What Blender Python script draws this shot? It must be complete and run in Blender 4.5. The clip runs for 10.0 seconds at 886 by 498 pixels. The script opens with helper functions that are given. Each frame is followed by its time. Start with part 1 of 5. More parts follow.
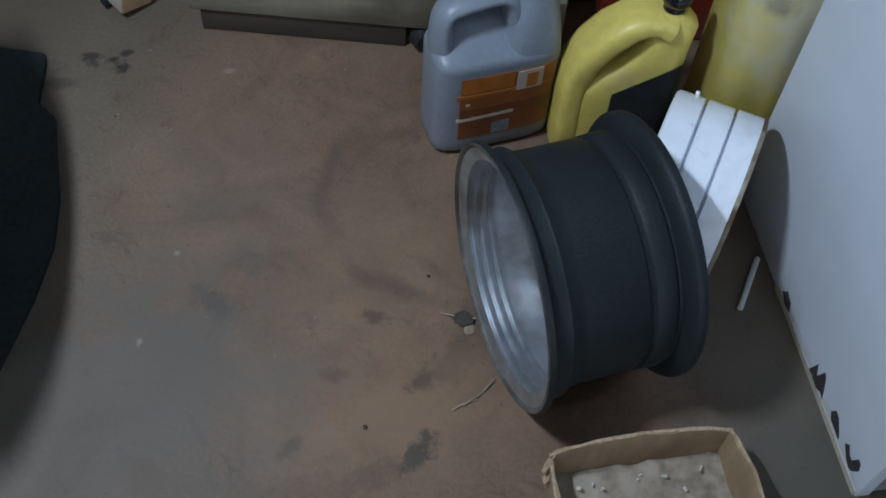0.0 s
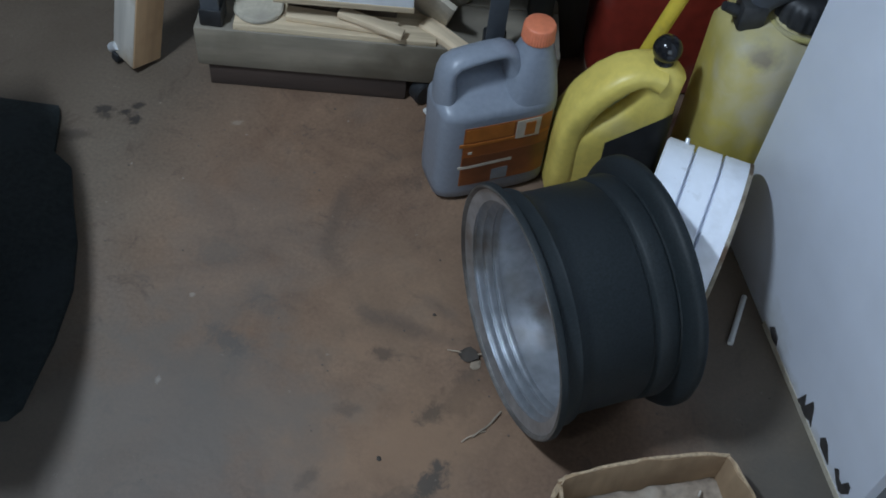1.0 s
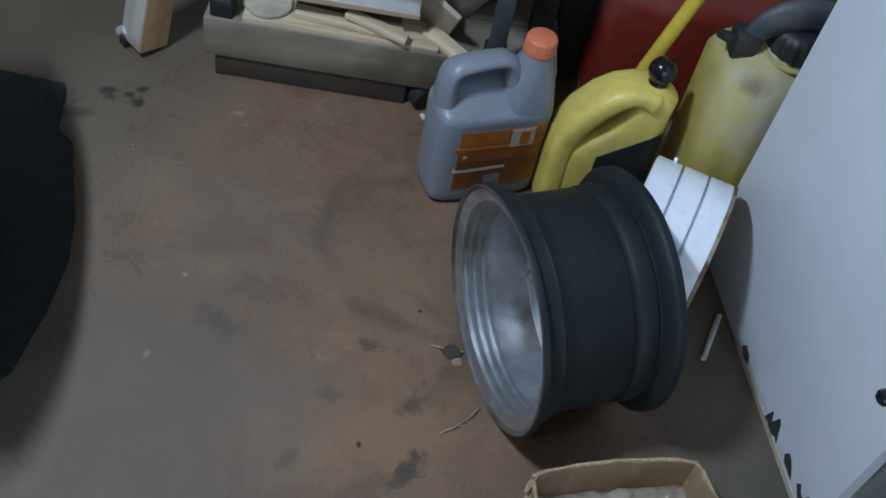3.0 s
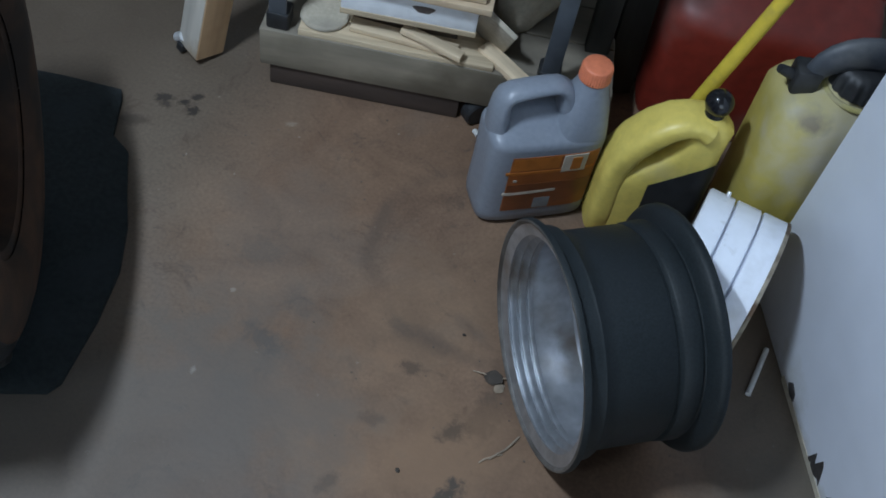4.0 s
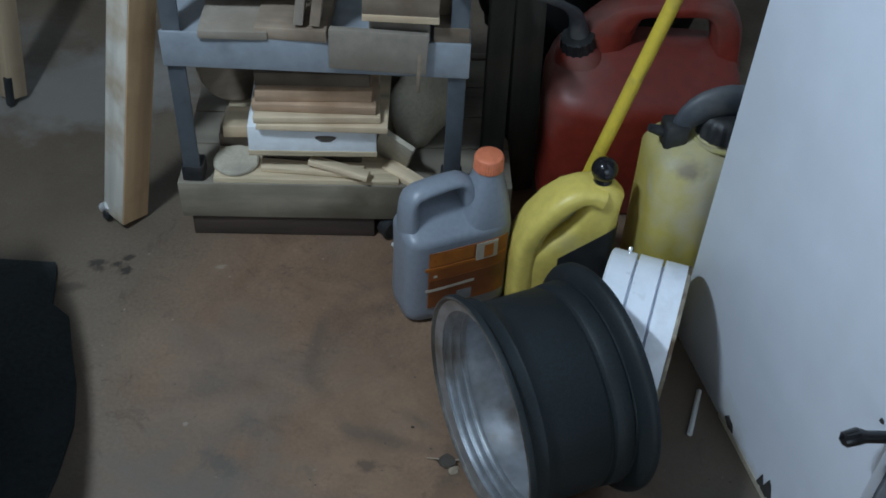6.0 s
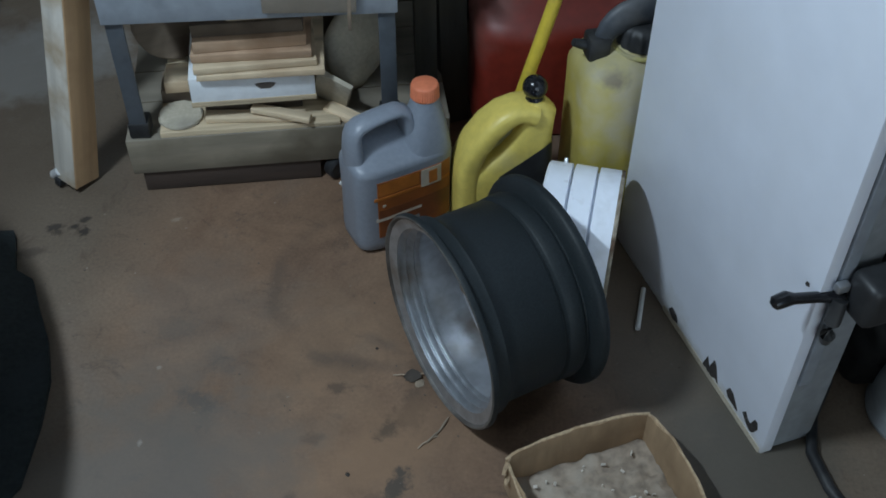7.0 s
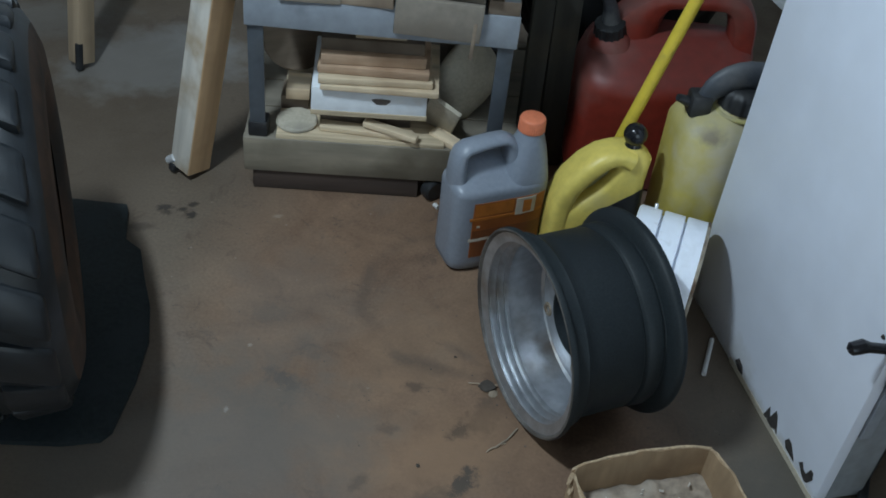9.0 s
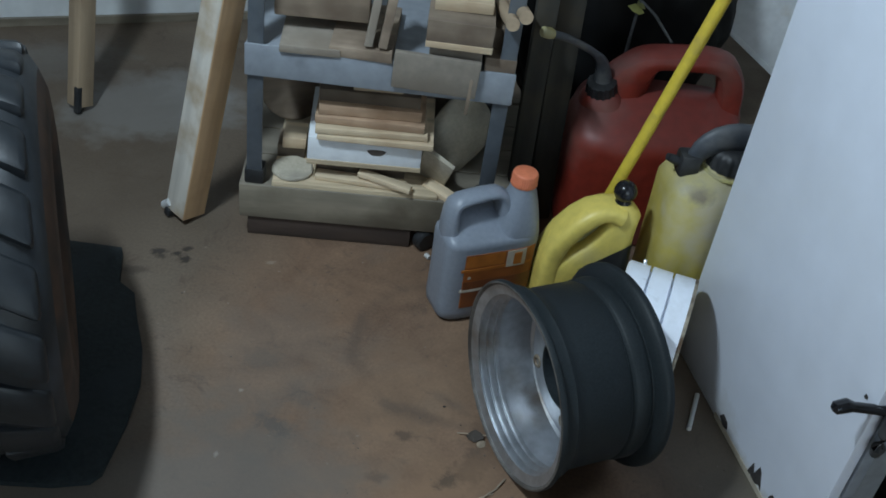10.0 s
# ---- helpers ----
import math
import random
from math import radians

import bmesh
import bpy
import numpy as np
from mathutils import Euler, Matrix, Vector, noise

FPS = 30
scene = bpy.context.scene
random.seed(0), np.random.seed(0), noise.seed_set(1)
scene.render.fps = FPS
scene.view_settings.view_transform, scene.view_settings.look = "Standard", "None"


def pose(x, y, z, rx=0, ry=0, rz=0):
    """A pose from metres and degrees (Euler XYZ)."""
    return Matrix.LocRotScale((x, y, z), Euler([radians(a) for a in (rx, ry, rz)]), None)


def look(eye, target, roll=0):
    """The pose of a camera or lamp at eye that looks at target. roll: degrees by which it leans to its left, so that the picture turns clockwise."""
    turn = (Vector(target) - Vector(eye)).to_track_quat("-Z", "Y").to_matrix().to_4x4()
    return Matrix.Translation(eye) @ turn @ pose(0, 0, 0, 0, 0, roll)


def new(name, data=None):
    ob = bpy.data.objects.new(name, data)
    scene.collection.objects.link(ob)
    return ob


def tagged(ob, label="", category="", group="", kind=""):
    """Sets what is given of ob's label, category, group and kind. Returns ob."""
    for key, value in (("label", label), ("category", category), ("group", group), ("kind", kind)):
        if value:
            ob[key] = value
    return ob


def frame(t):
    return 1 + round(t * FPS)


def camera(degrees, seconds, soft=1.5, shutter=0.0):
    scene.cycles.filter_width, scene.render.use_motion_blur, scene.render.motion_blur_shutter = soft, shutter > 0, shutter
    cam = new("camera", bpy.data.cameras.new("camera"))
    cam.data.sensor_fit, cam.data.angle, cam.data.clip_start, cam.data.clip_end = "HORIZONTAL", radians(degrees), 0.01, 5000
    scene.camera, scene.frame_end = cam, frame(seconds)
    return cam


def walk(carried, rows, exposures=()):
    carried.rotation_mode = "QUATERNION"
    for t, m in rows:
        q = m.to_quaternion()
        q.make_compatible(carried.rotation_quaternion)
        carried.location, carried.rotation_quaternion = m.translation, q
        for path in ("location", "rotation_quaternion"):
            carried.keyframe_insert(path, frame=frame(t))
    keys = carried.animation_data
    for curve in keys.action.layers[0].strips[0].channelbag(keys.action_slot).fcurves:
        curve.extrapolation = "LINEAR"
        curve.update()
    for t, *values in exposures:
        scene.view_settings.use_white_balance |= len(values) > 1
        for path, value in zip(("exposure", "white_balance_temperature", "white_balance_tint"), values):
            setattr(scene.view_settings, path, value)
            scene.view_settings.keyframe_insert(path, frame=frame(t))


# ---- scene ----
cam = camera(44.7, 10.0, soft=1.7)
PATH = [
    (0, (0.055, 0.446, 1.228), (-0.084, 1.554, -0.431), 5.3),
    (0.2, (0.045, 0.425, 1.238), (-0.080, 1.561, -0.377), 5.5),
    (0.5, (0.029, 0.393, 1.254), (-0.075, 1.571, -0.359), 6.3),
    (0.8, (0.015, 0.377, 1.259), (-0.077, 1.579, -0.331), 7.0),
    (1, (0.005, 0.367, 1.262), (-0.085, 1.584, -0.322), 7.3),
    (1.2, (0.012, 0.367, 1.261), (-0.058, 1.578, -0.311), 7.6),
    (1.5, (0.023, 0.367, 1.26), (-0.032, 1.569, -0.337), 7.7),
    (1.8, (0.016, 0.370, 1.274), (-0.029, 1.573, -0.316), 8.1),
    (2, (0.011, 0.372, 1.283), (-0.041, 1.576, -0.313), 8.5),
    (2.2, (-0.012, 0.352, 1.282), (-0.044, 1.576, -0.3), 10.3),
    (3.3, (-0.019, 0.302, 1.265), (-0.069, 1.57, -0.281), 13.6),
    (3.5, (-0.024, 0.327, 1.294), (-0.076, 1.56, -0.28), 13.6),
    (3.7, (-0.028, 0.345, 1.305), (-0.112, 1.562, -0.353), 12.3),
    (4, (-0.033, 0.371, 1.321), (-0.149, 1.565, -0.28), 12.5),
    (4.2, (-0.012, 0.393, 1.316), (-0.168, 1.596, -0.274), 12.3),
    (4.3, (-0.003, 0.408, 1.313), (-0.161, 1.611, -0.267), 12.3),
    (4.5, (0.015, 0.439, 1.306), (-0.213, 1.64, -0.277), 11.5),
    (4.7, (0.012, 0.432, 1.303), (-0.209, 1.644, -0.272), 10.9),
    (4.8, (0.011, 0.432, 1.307), (-0.170, 1.650, -0.269), 10.3),
    (5, (0.009, 0.432, 1.315), (-0.165, 1.662, -0.253), 7.0),
    (5.2, (-0.018, 0.39, 1.317), (-0.114, 1.702, -0.19), 6.6),
    (6.3, (0.059, 0.195, 1.327), (-0.055, 1.642, -0.05), 2.9),
    (6.5, (0.04, 0.176, 1.339), (-0.068, 1.567, -0.094), 2.8),
    (6.8, (0.028, 0.165, 1.33), (0.044, 1.568, -0.095), 2.5),
    (7, (0.051, 0.127, 1.327), (0.044, 1.535, -0.093), 0.4),
    (7.2, (0.038, 0.114, 1.325), (0.029, 1.514, -0.103), 0.7),
    (7.3, (0.051, 0.106, 1.321), (0.027, 1.518, -0.117), 1.1),
    (7.5, (0.076, 0.091, 1.312), (-0.006, 1.526, -0.079), 1.0),
    (7.7, (0.065, 0.093, 1.328), (-0.042, 1.494, -0.096), 1.2),
    (8, (0.06, 0.095, 1.321), (-0.117, 1.482, -0.109), 1.8),
    (8.3, (0.045, 0.071, 1.321), (-0.103, 1.493, -0.077), 4.1),
    (8.5, (0.031, 0.057, 1.316), (-0.106, 1.492, -0.071), 3.9),
    (8.7, (0.001, 0.024, 1.316), (-0.104, 1.488, -0.049), 5.5),
    (9, (-0.043, -0.026, 1.315), (-0.112, 1.483, 0.003), 6.8),
    (9.2, (-0.043, -0.022, 1.330), (-0.110, 1.492, 0.034), 6.1),
    (9.5, (-0.043, -0.015, 1.352), (-0.096, 1.506, 0.054), 8.0),
    (9.7, (-0.05, -0.031, 1.331), (-0.14, 1.511, 0.06), 8.1),
    (10, (-0.061, -0.045, 1.336), (-0.11, 1.522, 0.094), 8.7),
]
walk(cam, [(t, look(eye, target, roll)) for t, eye, target, roll in PATH],
     exposures=[(0, -0.02, 6300, 10), (2.2, -0.01, 6300, 10), (3.3, 0.04, 6300, 10), (4.0, 0.06, 6290, 10), (4.5, 0.01, 6260, 9), (5.2, -0.06, 6270, 8), (6.3, -0.08, 6400, 6), (7.5, -0.06, 6500, 6), (8.2, 0.03, 6540, 5), (10, 0.02, 6530, 5)])

# ---- world and light ----
world = bpy.data.worlds.new("world")
scene.world = world
world.use_nodes = True
wn = world.node_tree
sky = wn.nodes.new("ShaderNodeTexSky")
sky.sky_type, sky.sun_disc = "NISHITA", False
sky.sun_elevation, sky.sun_rotation = radians(35), radians(200)
wn.links.new(sky.outputs[0], wn.nodes["Background"].inputs[0])
wn.nodes["Background"].inputs[1].default_value = 0.12

ROOM = 24.0          # the walls' turn against the rack, degrees
RA = Vector((math.cos(radians(ROOM)), math.sin(radians(ROOM)), 0))   # along the back wall
RN = Vector((RA.y, -RA.x, 0))                                        # into the room
BACK = Vector((-1.06, 2.31, 0))                                      # a point on the back wall's foot


def room(a, n, z=0.0):
    return BACK + RA * a + RN * n + Vector((0, 0, z))


def area(name, eye, target, w, h, power, colour):
    d = bpy.data.lights.new(name, "AREA")
    d.shape, d.size, d.size_y, d.energy, d.color = "RECTANGLE", w, h, power, colour
    ob = new(name, d)
    ob.matrix_world = look(eye, target)
    return ob


# the tube lamp hung over the vehicle, along its side, a weak fill lamp added in front, and a daylight fill added at an
# unseen doorway behind the camera
tube_lamp = area("tube_lamp", (-0.80, 0.77, 1.83), (-0.05, 1.30, 0.0), 0.28, 0.04, 26.3, (0.70, 0.845, 1.0))
back = (Vector((0.80, 0.25, -1.86)).normalized() * -1)
back = (back - RN * back.dot(RN)).normalized()
side = back.cross(RN)
tube_lamp.matrix_world = Matrix(((RN.x, side.x, back.x, -0.80), (RN.y, side.y, back.y, 0.77), (RN.z, side.z, back.z, 1.83), (0, 0, 0, 1)))
area("front_fill_lamp", (-0.85, -0.40, 2.10), (-0.20, 1.1, 0.0), 0.16, 0.12, 3.5, (0.70, 0.845, 1.0))
# added to lift the dark tones; no doorway is in view
area("doorway_fill", room(0.3, 4.3, 1.05), room(0.3, 0.0, 0.7), 1.6, 1.9, 12, (0.68, 0.84, 1.0))

# ---- materials ----


def mat(name, colour, rough=0.6, metal=0.0, spots=None, grain=40.0, amount=0.25, stain=None, stain_scale=4.0, stain_lo=0.5,
        stain_hi=0.7, bump=0.15, bump_scale=None, stretch=(1, 1, 1), spec=0.5, trans=0.0, rnd=0.0, rough_var=0.12):
    """A surface with fine grain, larger stains and relief. stretch: how the grain is drawn out."""
    m = bpy.data.materials.new(name)
    m.use_nodes = True
    t = m.node_tree
    n, l = t.nodes, t.links
    b = n["Principled BSDF"]
    tc = n.new("ShaderNodeTexCoord")
    mp = n.new("ShaderNodeMapping")
    mp.inputs["Scale"].default_value = stretch
    l.new(tc.outputs["Object"], mp.inputs["Vector"])
    fine = n.new("ShaderNodeTexNoise")
    fine.inputs["Scale"].default_value, fine.inputs["Detail"].default_value = grain, 6
    l.new(mp.outputs[0], fine.inputs["Vector"])
    big = n.new("ShaderNodeTexNoise")
    big.inputs["Scale"].default_value, big.inputs["Detail"].default_value = stain_scale, 5
    l.new(tc.outputs["Object"], big.inputs["Vector"])
    ramp = n.new("ShaderNodeMapRange")
    ramp.inputs[1].default_value, ramp.inputs[2].default_value = 0.3, 0.7
    ramp.inputs[3].default_value, ramp.inputs[4].default_value = 1 - amount, 1 + amount
    l.new(fine.outputs[0], ramp.inputs[0])
    base = n.new("ShaderNodeMix")
    base.data_type, base.blend_type = "RGBA", "MULTIPLY"
    base.inputs[0].default_value = 1
    base.inputs[6].default_value = (*colour, 1)
    l.new(ramp.outputs[0], base.inputs[7])
    out = base.outputs[2]
    if stain:
        sr = n.new("ShaderNodeMapRange")
        sr.inputs[1].default_value, sr.inputs[2].default_value = stain_lo, stain_hi
        l.new(big.outputs[0], sr.inputs[0])
        mx = n.new("ShaderNodeMix")
        mx.data_type = "RGBA"
        l.new(sr.outputs[0], mx.inputs[0])
        l.new(out, mx.inputs[6])
        mx.inputs[7].default_value = (*stain, 1)
        out = mx.outputs[2]
    if rnd:
        oi = n.new("ShaderNodeObjectInfo")
        rr = n.new("ShaderNodeMapRange")
        rr.inputs[3].default_value, rr.inputs[4].default_value = 1 - rnd, 1 + rnd
        l.new(oi.outputs["Random"], rr.inputs[0])
        m2 = n.new("ShaderNodeMix")
        m2.data_type, m2.blend_type = "RGBA", "MULTIPLY"
        m2.inputs[0].default_value = 1
        l.new(out, m2.inputs[6])
        l.new(rr.outputs[0], m2.inputs[7])
        out = m2.outputs[2]
    l.new(out, b.inputs["Base Color"])
    ro = n.new("ShaderNodeMapRange")
    ro.inputs[3].default_value, ro.inputs[4].default_value = max(0.03, rough - rough_var), min(1, rough + rough_var)
    l.new(big.outputs[0], ro.inputs[0])
    l.new(ro.outputs[0], b.inputs["Roughness"])
    b.inputs["Metallic"].default_value = metal
    b.inputs["Specular IOR Level"].default_value = spec
    b.inputs["Transmission Weight"].default_value = trans
    if bump:
        bp = n.new("ShaderNodeBump")
        bp.inputs["Strength"].default_value, bp.inputs["Distance"].default_value = bump, 0.002
        l.new(fine.outputs[0], bp.inputs["Height"])
        l.new(bp.outputs[0], b.inputs["Normal"])
    return m


BLACK_PAINT = mat("black_wheel_paint", (0.0120, 0.0165, 0.0190), 0.55, spec=0.3, grain=300, amount=0.3, stain=(0.018, 0.022, 0.026), stain_scale=9, stain_lo=0.55, stain_hi=0.9, bump=0.2)
BARE_STEEL = mat("dull_bare_steel", (0.48, 0.50, 0.53), 0.40, 0.85, grain=60, amount=0.15, stain=(0.26, 0.21, 0.16), stain_scale=9, stain_lo=0.58, stain_hi=0.78, bump=0.1)
BRIGHT = mat("bright_zinc", (0.80, 0.82, 0.85), 0.28, 0.45, amount=0.05, bump=0)
JUG_GREY = mat("grey_jug_plastic", (0.225, 0.25, 0.295), 0.38, grain=120, amount=0.07, stain=(0.14, 0.15, 0.17), stain_scale=7, stain_lo=0.55, stain_hi=0.8, bump=0.05)
CAP_ORANGE = mat("orange_cap", (0.68, 0.20, 0.10), 0.45, grain=90, amount=0.1, bump=0.05)
LABEL_ORANGE = mat("orange_label", (0.33, 0.10, 0.022), 0.4, grain=14, amount=0.35, stain=(0.16, 0.055, 0.02), stain_scale=11, stain_lo=0.45, stain_hi=0.75, bump=0)
LABEL_LIGHT = mat("pale_label_print", (0.55, 0.50, 0.42), 0.5, amount=0.15, bump=0)
LABEL_BROWN = mat("brown_label_print", (0.20, 0.062, 0.020), 0.35, grain=16, amount=0.35, stain=(0.30, 0.10, 0.02), stain_scale=14, stain_lo=0.5, stain_hi=0.7, bump=0)
LABEL_AMBER = mat("amber_label_print", (0.46, 0.155, 0.026), 0.5, amount=0.2, bump=0)
LABEL_DARK = mat("dark_label", (0.02, 0.021, 0.023), 0.5, grain=30, amount=0.4, stain=(0.05, 0.05, 0.05), bump=0)
YELLOW = mat("yellow_plastic", (0.71, 0.565, 0.135), 0.42, grain=70, amount=0.08, stain=(0.42, 0.33, 0.08), stain_scale=12, stain_lo=0.55, stain_hi=0.8, bump=0.06)
YELLOW_OLD = mat("dirty_yellow_plastic", (0.52, 0.46, 0.13), 0.5, grain=30, amount=0.2, stain=(0.36, 0.32, 0.18), stain_scale=11, stain_lo=0.42, stain_hi=0.60, bump=0.08)
TANK_YELLOW = mat("grimy_tank_plastic", (0.50, 0.41, 0.10), 0.5, grain=22, amount=0.12, stain=(0.36, 0.32, 0.15), stain_scale=6, stain_lo=0.45, stain_hi=0.75, bump=0.08)
YELLOW_POLE = mat("yellow_pole_paint", (0.66, 0.50, 0.06), 0.4, grain=60, amount=0.08, stain=(0.4, 0.3, 0.08), stain_scale=22, stain_lo=0.58, stain_hi=0.8, bump=0.05)
BLACK_GLOSS = mat("glossy_black_plastic", (0.012, 0.012, 0.014), 0.18, amount=0.1, bump=0, rough_var=0.04)
BLACK_PLASTIC = mat("black_plastic", (0.018, 0.019, 0.021), 0.5, grain=80, amount=0.3, stain=(0.07, 0.07, 0.07), stain_scale=18, stain_lo=0.55, stain_hi=0.85, bump=0.1)
GREY_PLASTIC = mat("dark_grey_plastic", (0.055, 0.062, 0.075), 0.5, grain=60, amount=0.2, stain=(0.12, 0.12, 0.12), stain_scale=15, bump=0.1)
RED = mat("red_can_plastic", (0.200, 0.024, 0.014), 0.48, grain=50, amount=0.15, stain=(0.17, 0.10, 0.085), stain_scale=6, stain_lo=0.5, stain_hi=0.78, bump=0.08)
BLUE_STEEL = mat("blue_grey_enamel", (0.25, 0.275, 0.31), 0.5, grain=40, amount=0.12, stain=(0.15, 0.16, 0.18), stain_scale=8, stain_lo=0.55, stain_hi=0.75, bump=0.06)
LEG_STEEL = mat("slate_leg_enamel", (0.085, 0.098, 0.115), 0.5, grain=40, amount=0.15, stain=(0.12, 0.13, 0.14), stain_scale=12, bump=0.06)
DOLLY_WOOD = mat("weathered_grey_wood", (0.205, 0.175, 0.130), 0.85, grain=30, amount=0.35, stain=(0.11, 0.090, 0.062), stain_scale=6, stretch=(0.15, 1, 1), bump=0.3)
# dark brown tone for the shade under the dolly
UNDER_SHADE = mat("brown_under_shade", (0.05, 0.033, 0.025), 0.85, grain=30, amount=0.25, stretch=(0.15, 1, 1), bump=0.3)
PINE = mat("pine_offcut", (0.64, 0.51, 0.35), 0.75, grain=26, amount=0.34, stain=(0.42, 0.29, 0.18), stain_scale=7, stain_lo=0.5, stain_hi=0.75, stretch=(0.12, 1.4, 1.4), bump=0.25, rnd=0.16)
# pale weathered wood, lit tone included in the colour
PALE_FACE = mat("pale_lit_wood", (0.60, 0.56, 0.50), 0.8, grain=26, amount=0.2, stain=(0.40, 0.31, 0.21), stain_scale=12, stain_lo=0.46, stain_hi=0.66, stretch=(1.4, 1.4, 0.12), bump=0.25)
RUSTY_STEEL = mat("rust_flecked_steel", (0.30, 0.26, 0.20), 0.5, 0.3, grain=90, amount=0.35, stain=(0.10, 0.06, 0.035), stain_scale=24, stain_lo=0.45, stain_hi=0.65, bump=0.2)
WORN_LIP = mat("worn_steel_lip", (0.15, 0.14, 0.13), 0.5, 0.2, grain=90, amount=0.25, stain=(0.05, 0.042, 0.036), stain_scale=8, stain_lo=0.42, stain_hi=0.62, bump=0.15)
PINE_RED = mat("reddish_rough_pine", (0.47, 0.32, 0.21), 0.8, grain=26, amount=0.4, stain=(0.28, 0.17, 0.10), stain_scale=9, stain_lo=0.48, stain_hi=0.7, stretch=(0.12, 1.4, 1.4), bump=0.35, rnd=0.1)
PINE_LONG = mat("pine_prop", (0.52, 0.34, 0.19), 0.75, grain=26, amount=0.22, stain=(0.38, 0.23, 0.12), stain_scale=9, stain_lo=0.5, stain_hi=0.75, stretch=(1.4, 1.4, 0.12), bump=0.25, rnd=0.1)
PINE_DARK = mat("dark_pine_prop", (0.36, 0.27, 0.18), 0.8, grain=26, amount=0.25, stain=(0.22, 0.15, 0.09), stain_scale=9, stain_lo=0.5, stain_hi=0.75, stretch=(1.4, 1.4, 0.12), bump=0.25)
OLD_WOOD = mat("old_grey_brown_wood", (0.22, 0.17, 0.125), 0.85, grain=26, amount=0.3, stain=(0.12, 0.085, 0.06), stain_scale=7, stretch=(0.15, 1.4, 1.4), bump=0.3, rnd=0.25)
WHITE_WOOD = mat("white_painted_wood", (0.74, 0.77, 0.80), 0.6, grain=40, amount=0.08, stain=(0.55, 0.5, 0.42), stain_scale=13, stain_lo=0.6, stain_hi=0.8, bump=0.1)
PLY = mat("plywood_edge", (0.50, 0.40, 0.27), 0.8, grain=90, amount=0.25, stretch=(0.1, 1, 2), bump=0.2, rnd=0.12)
KNOT = mat("dark_knot", (0.09, 0.075, 0.065), 0.8, bump=0.1)
GREY_CLOTH = mat("grey_canvas", (0.47, 0.42, 0.33), 0.95, grain=150, amount=0.1, stain=(0.30, 0.27, 0.22), stain_scale=10, bump=0.15)
HARDBOARD = mat("grey_brown_hardboard", (0.25, 0.215, 0.175), 0.9, grain=60, amount=0.12, stain=(0.19, 0.155, 0.12), stain_scale=8, bump=0.12, rnd=0.15)
WHITE_PAINTED = mat("white_wheel_paint", (0.84, 0.88, 0.96), 0.35, grain=40, amount=0.04, stain=(0.62, 0.64, 0.68), stain_scale=34, stain_lo=0.62, stain_hi=0.74, bump=0.05)
GRIT = mat("brown_grit", (0.12, 0.095, 0.075), 0.9, bump=0, rnd=0.4)
CARD = mat("cardboard", (0.345, 0.235, 0.138), 0.9, grain=60, amount=0.16, stain=(0.25, 0.165, 0.095), stain_scale=11, stretch=(1, 1, 0.2), bump=0.1)
CARD_EDGE = mat("cardboard_edge", (0.43, 0.315, 0.20), 0.9, grain=200, amount=0.3, bump=0.3)
DUST = mat("pale_dusty_fill", (0.30, 0.240, 0.185), 0.95, grain=70, amount=0.3, stain=(0.42, 0.365, 0.30), stain_scale=26, stain_lo=0.5, stain_hi=0.8, bump=0.35)
SCRAP = mat("pale_scraps", (0.72, 0.66, 0.58), 0.8, rnd=0.3, bump=0.1)
PANEL_WHITE = mat("blue_white_enamel", (0.745, 0.785, 0.880), 0.45, grain=12, amount=0.035, stain=(0.71, 0.74, 0.81), stain_scale=5, stain_lo=0.5, stain_hi=0.9, bump=0.04)
PANEL_EDGE = mat("grey_panel_edge", (0.22, 0.235, 0.25), 0.6, grain=40, amount=0.15, stain=(0.15, 0.15, 0.15), stain_scale=9, bump=0.08)
CHIP = mat("chipped_paint", (0.035, 0.03, 0.028), 0.85, bump=0.3, grain=120, amount=0.4)
RUBBER = mat("tyre_rubber", (0.0110, 0.0135, 0.0165), 0.46, spec=0.5, grain=60, amount=0.25, stain=(0.034, 0.040, 0.048), stain_scale=9, stain_lo=0.52, stain_hi=0.68, bump=0.25)
RUBBER_BROWN = mat("rusty_brown_sidewall", (0.064, 0.032, 0.018), 0.75, grain=40, amount=0.25, stain=(0.022, 0.017, 0.014), stain_scale=9, stain_lo=0.42, stain_hi=0.62, bump=0.2)
MAT_RUBBER = mat("black_mat_rubber", (0.0165, 0.0225, 0.0245), 0.7, spec=0.3, grain=120, amount=0.3, stain=(0.024, 0.031, 0.036), stain_scale=9, bump=0.3)
WALL_PAINT = mat("off_white_wall_paint", (0.66, 0.68, 0.69), 0.8, grain=30, amount=0.06, stain=(0.42, 0.41, 0.39), stain_scale=2.5, stain_lo=0.5, stain_hi=0.8, bump=0.1)
CEIL = mat("ceiling_board", (0.5, 0.49, 0.47), 0.9, grain=30, amount=0.06, bump=0.1)
BAG = mat("black_bin_bag", (0.007, 0.0072, 0.0075), 0.6, spec=0.15, grain=14, amount=0.3, bump=0.5)
DARK_BOARD = mat("dark_stained_board", (0.030, 0.028, 0.023), 0.8, grain=30, amount=0.5, stain=(0.055, 0.042, 0.026), stain_scale=8, stretch=(1, 1, 0.15), bump=0.3)
LEAF = mat("dry_green_leaf", (0.20, 0.20, 0.06), 0.7, amount=0.3, bump=0.1)
WIRE = mat("grey_stem", (0.055, 0.057, 0.06), 0.6, bump=0)
WHITE_STICK = mat("white_plastic", (0.62, 0.62, 0.60), 0.5, amount=0.08, bump=0)
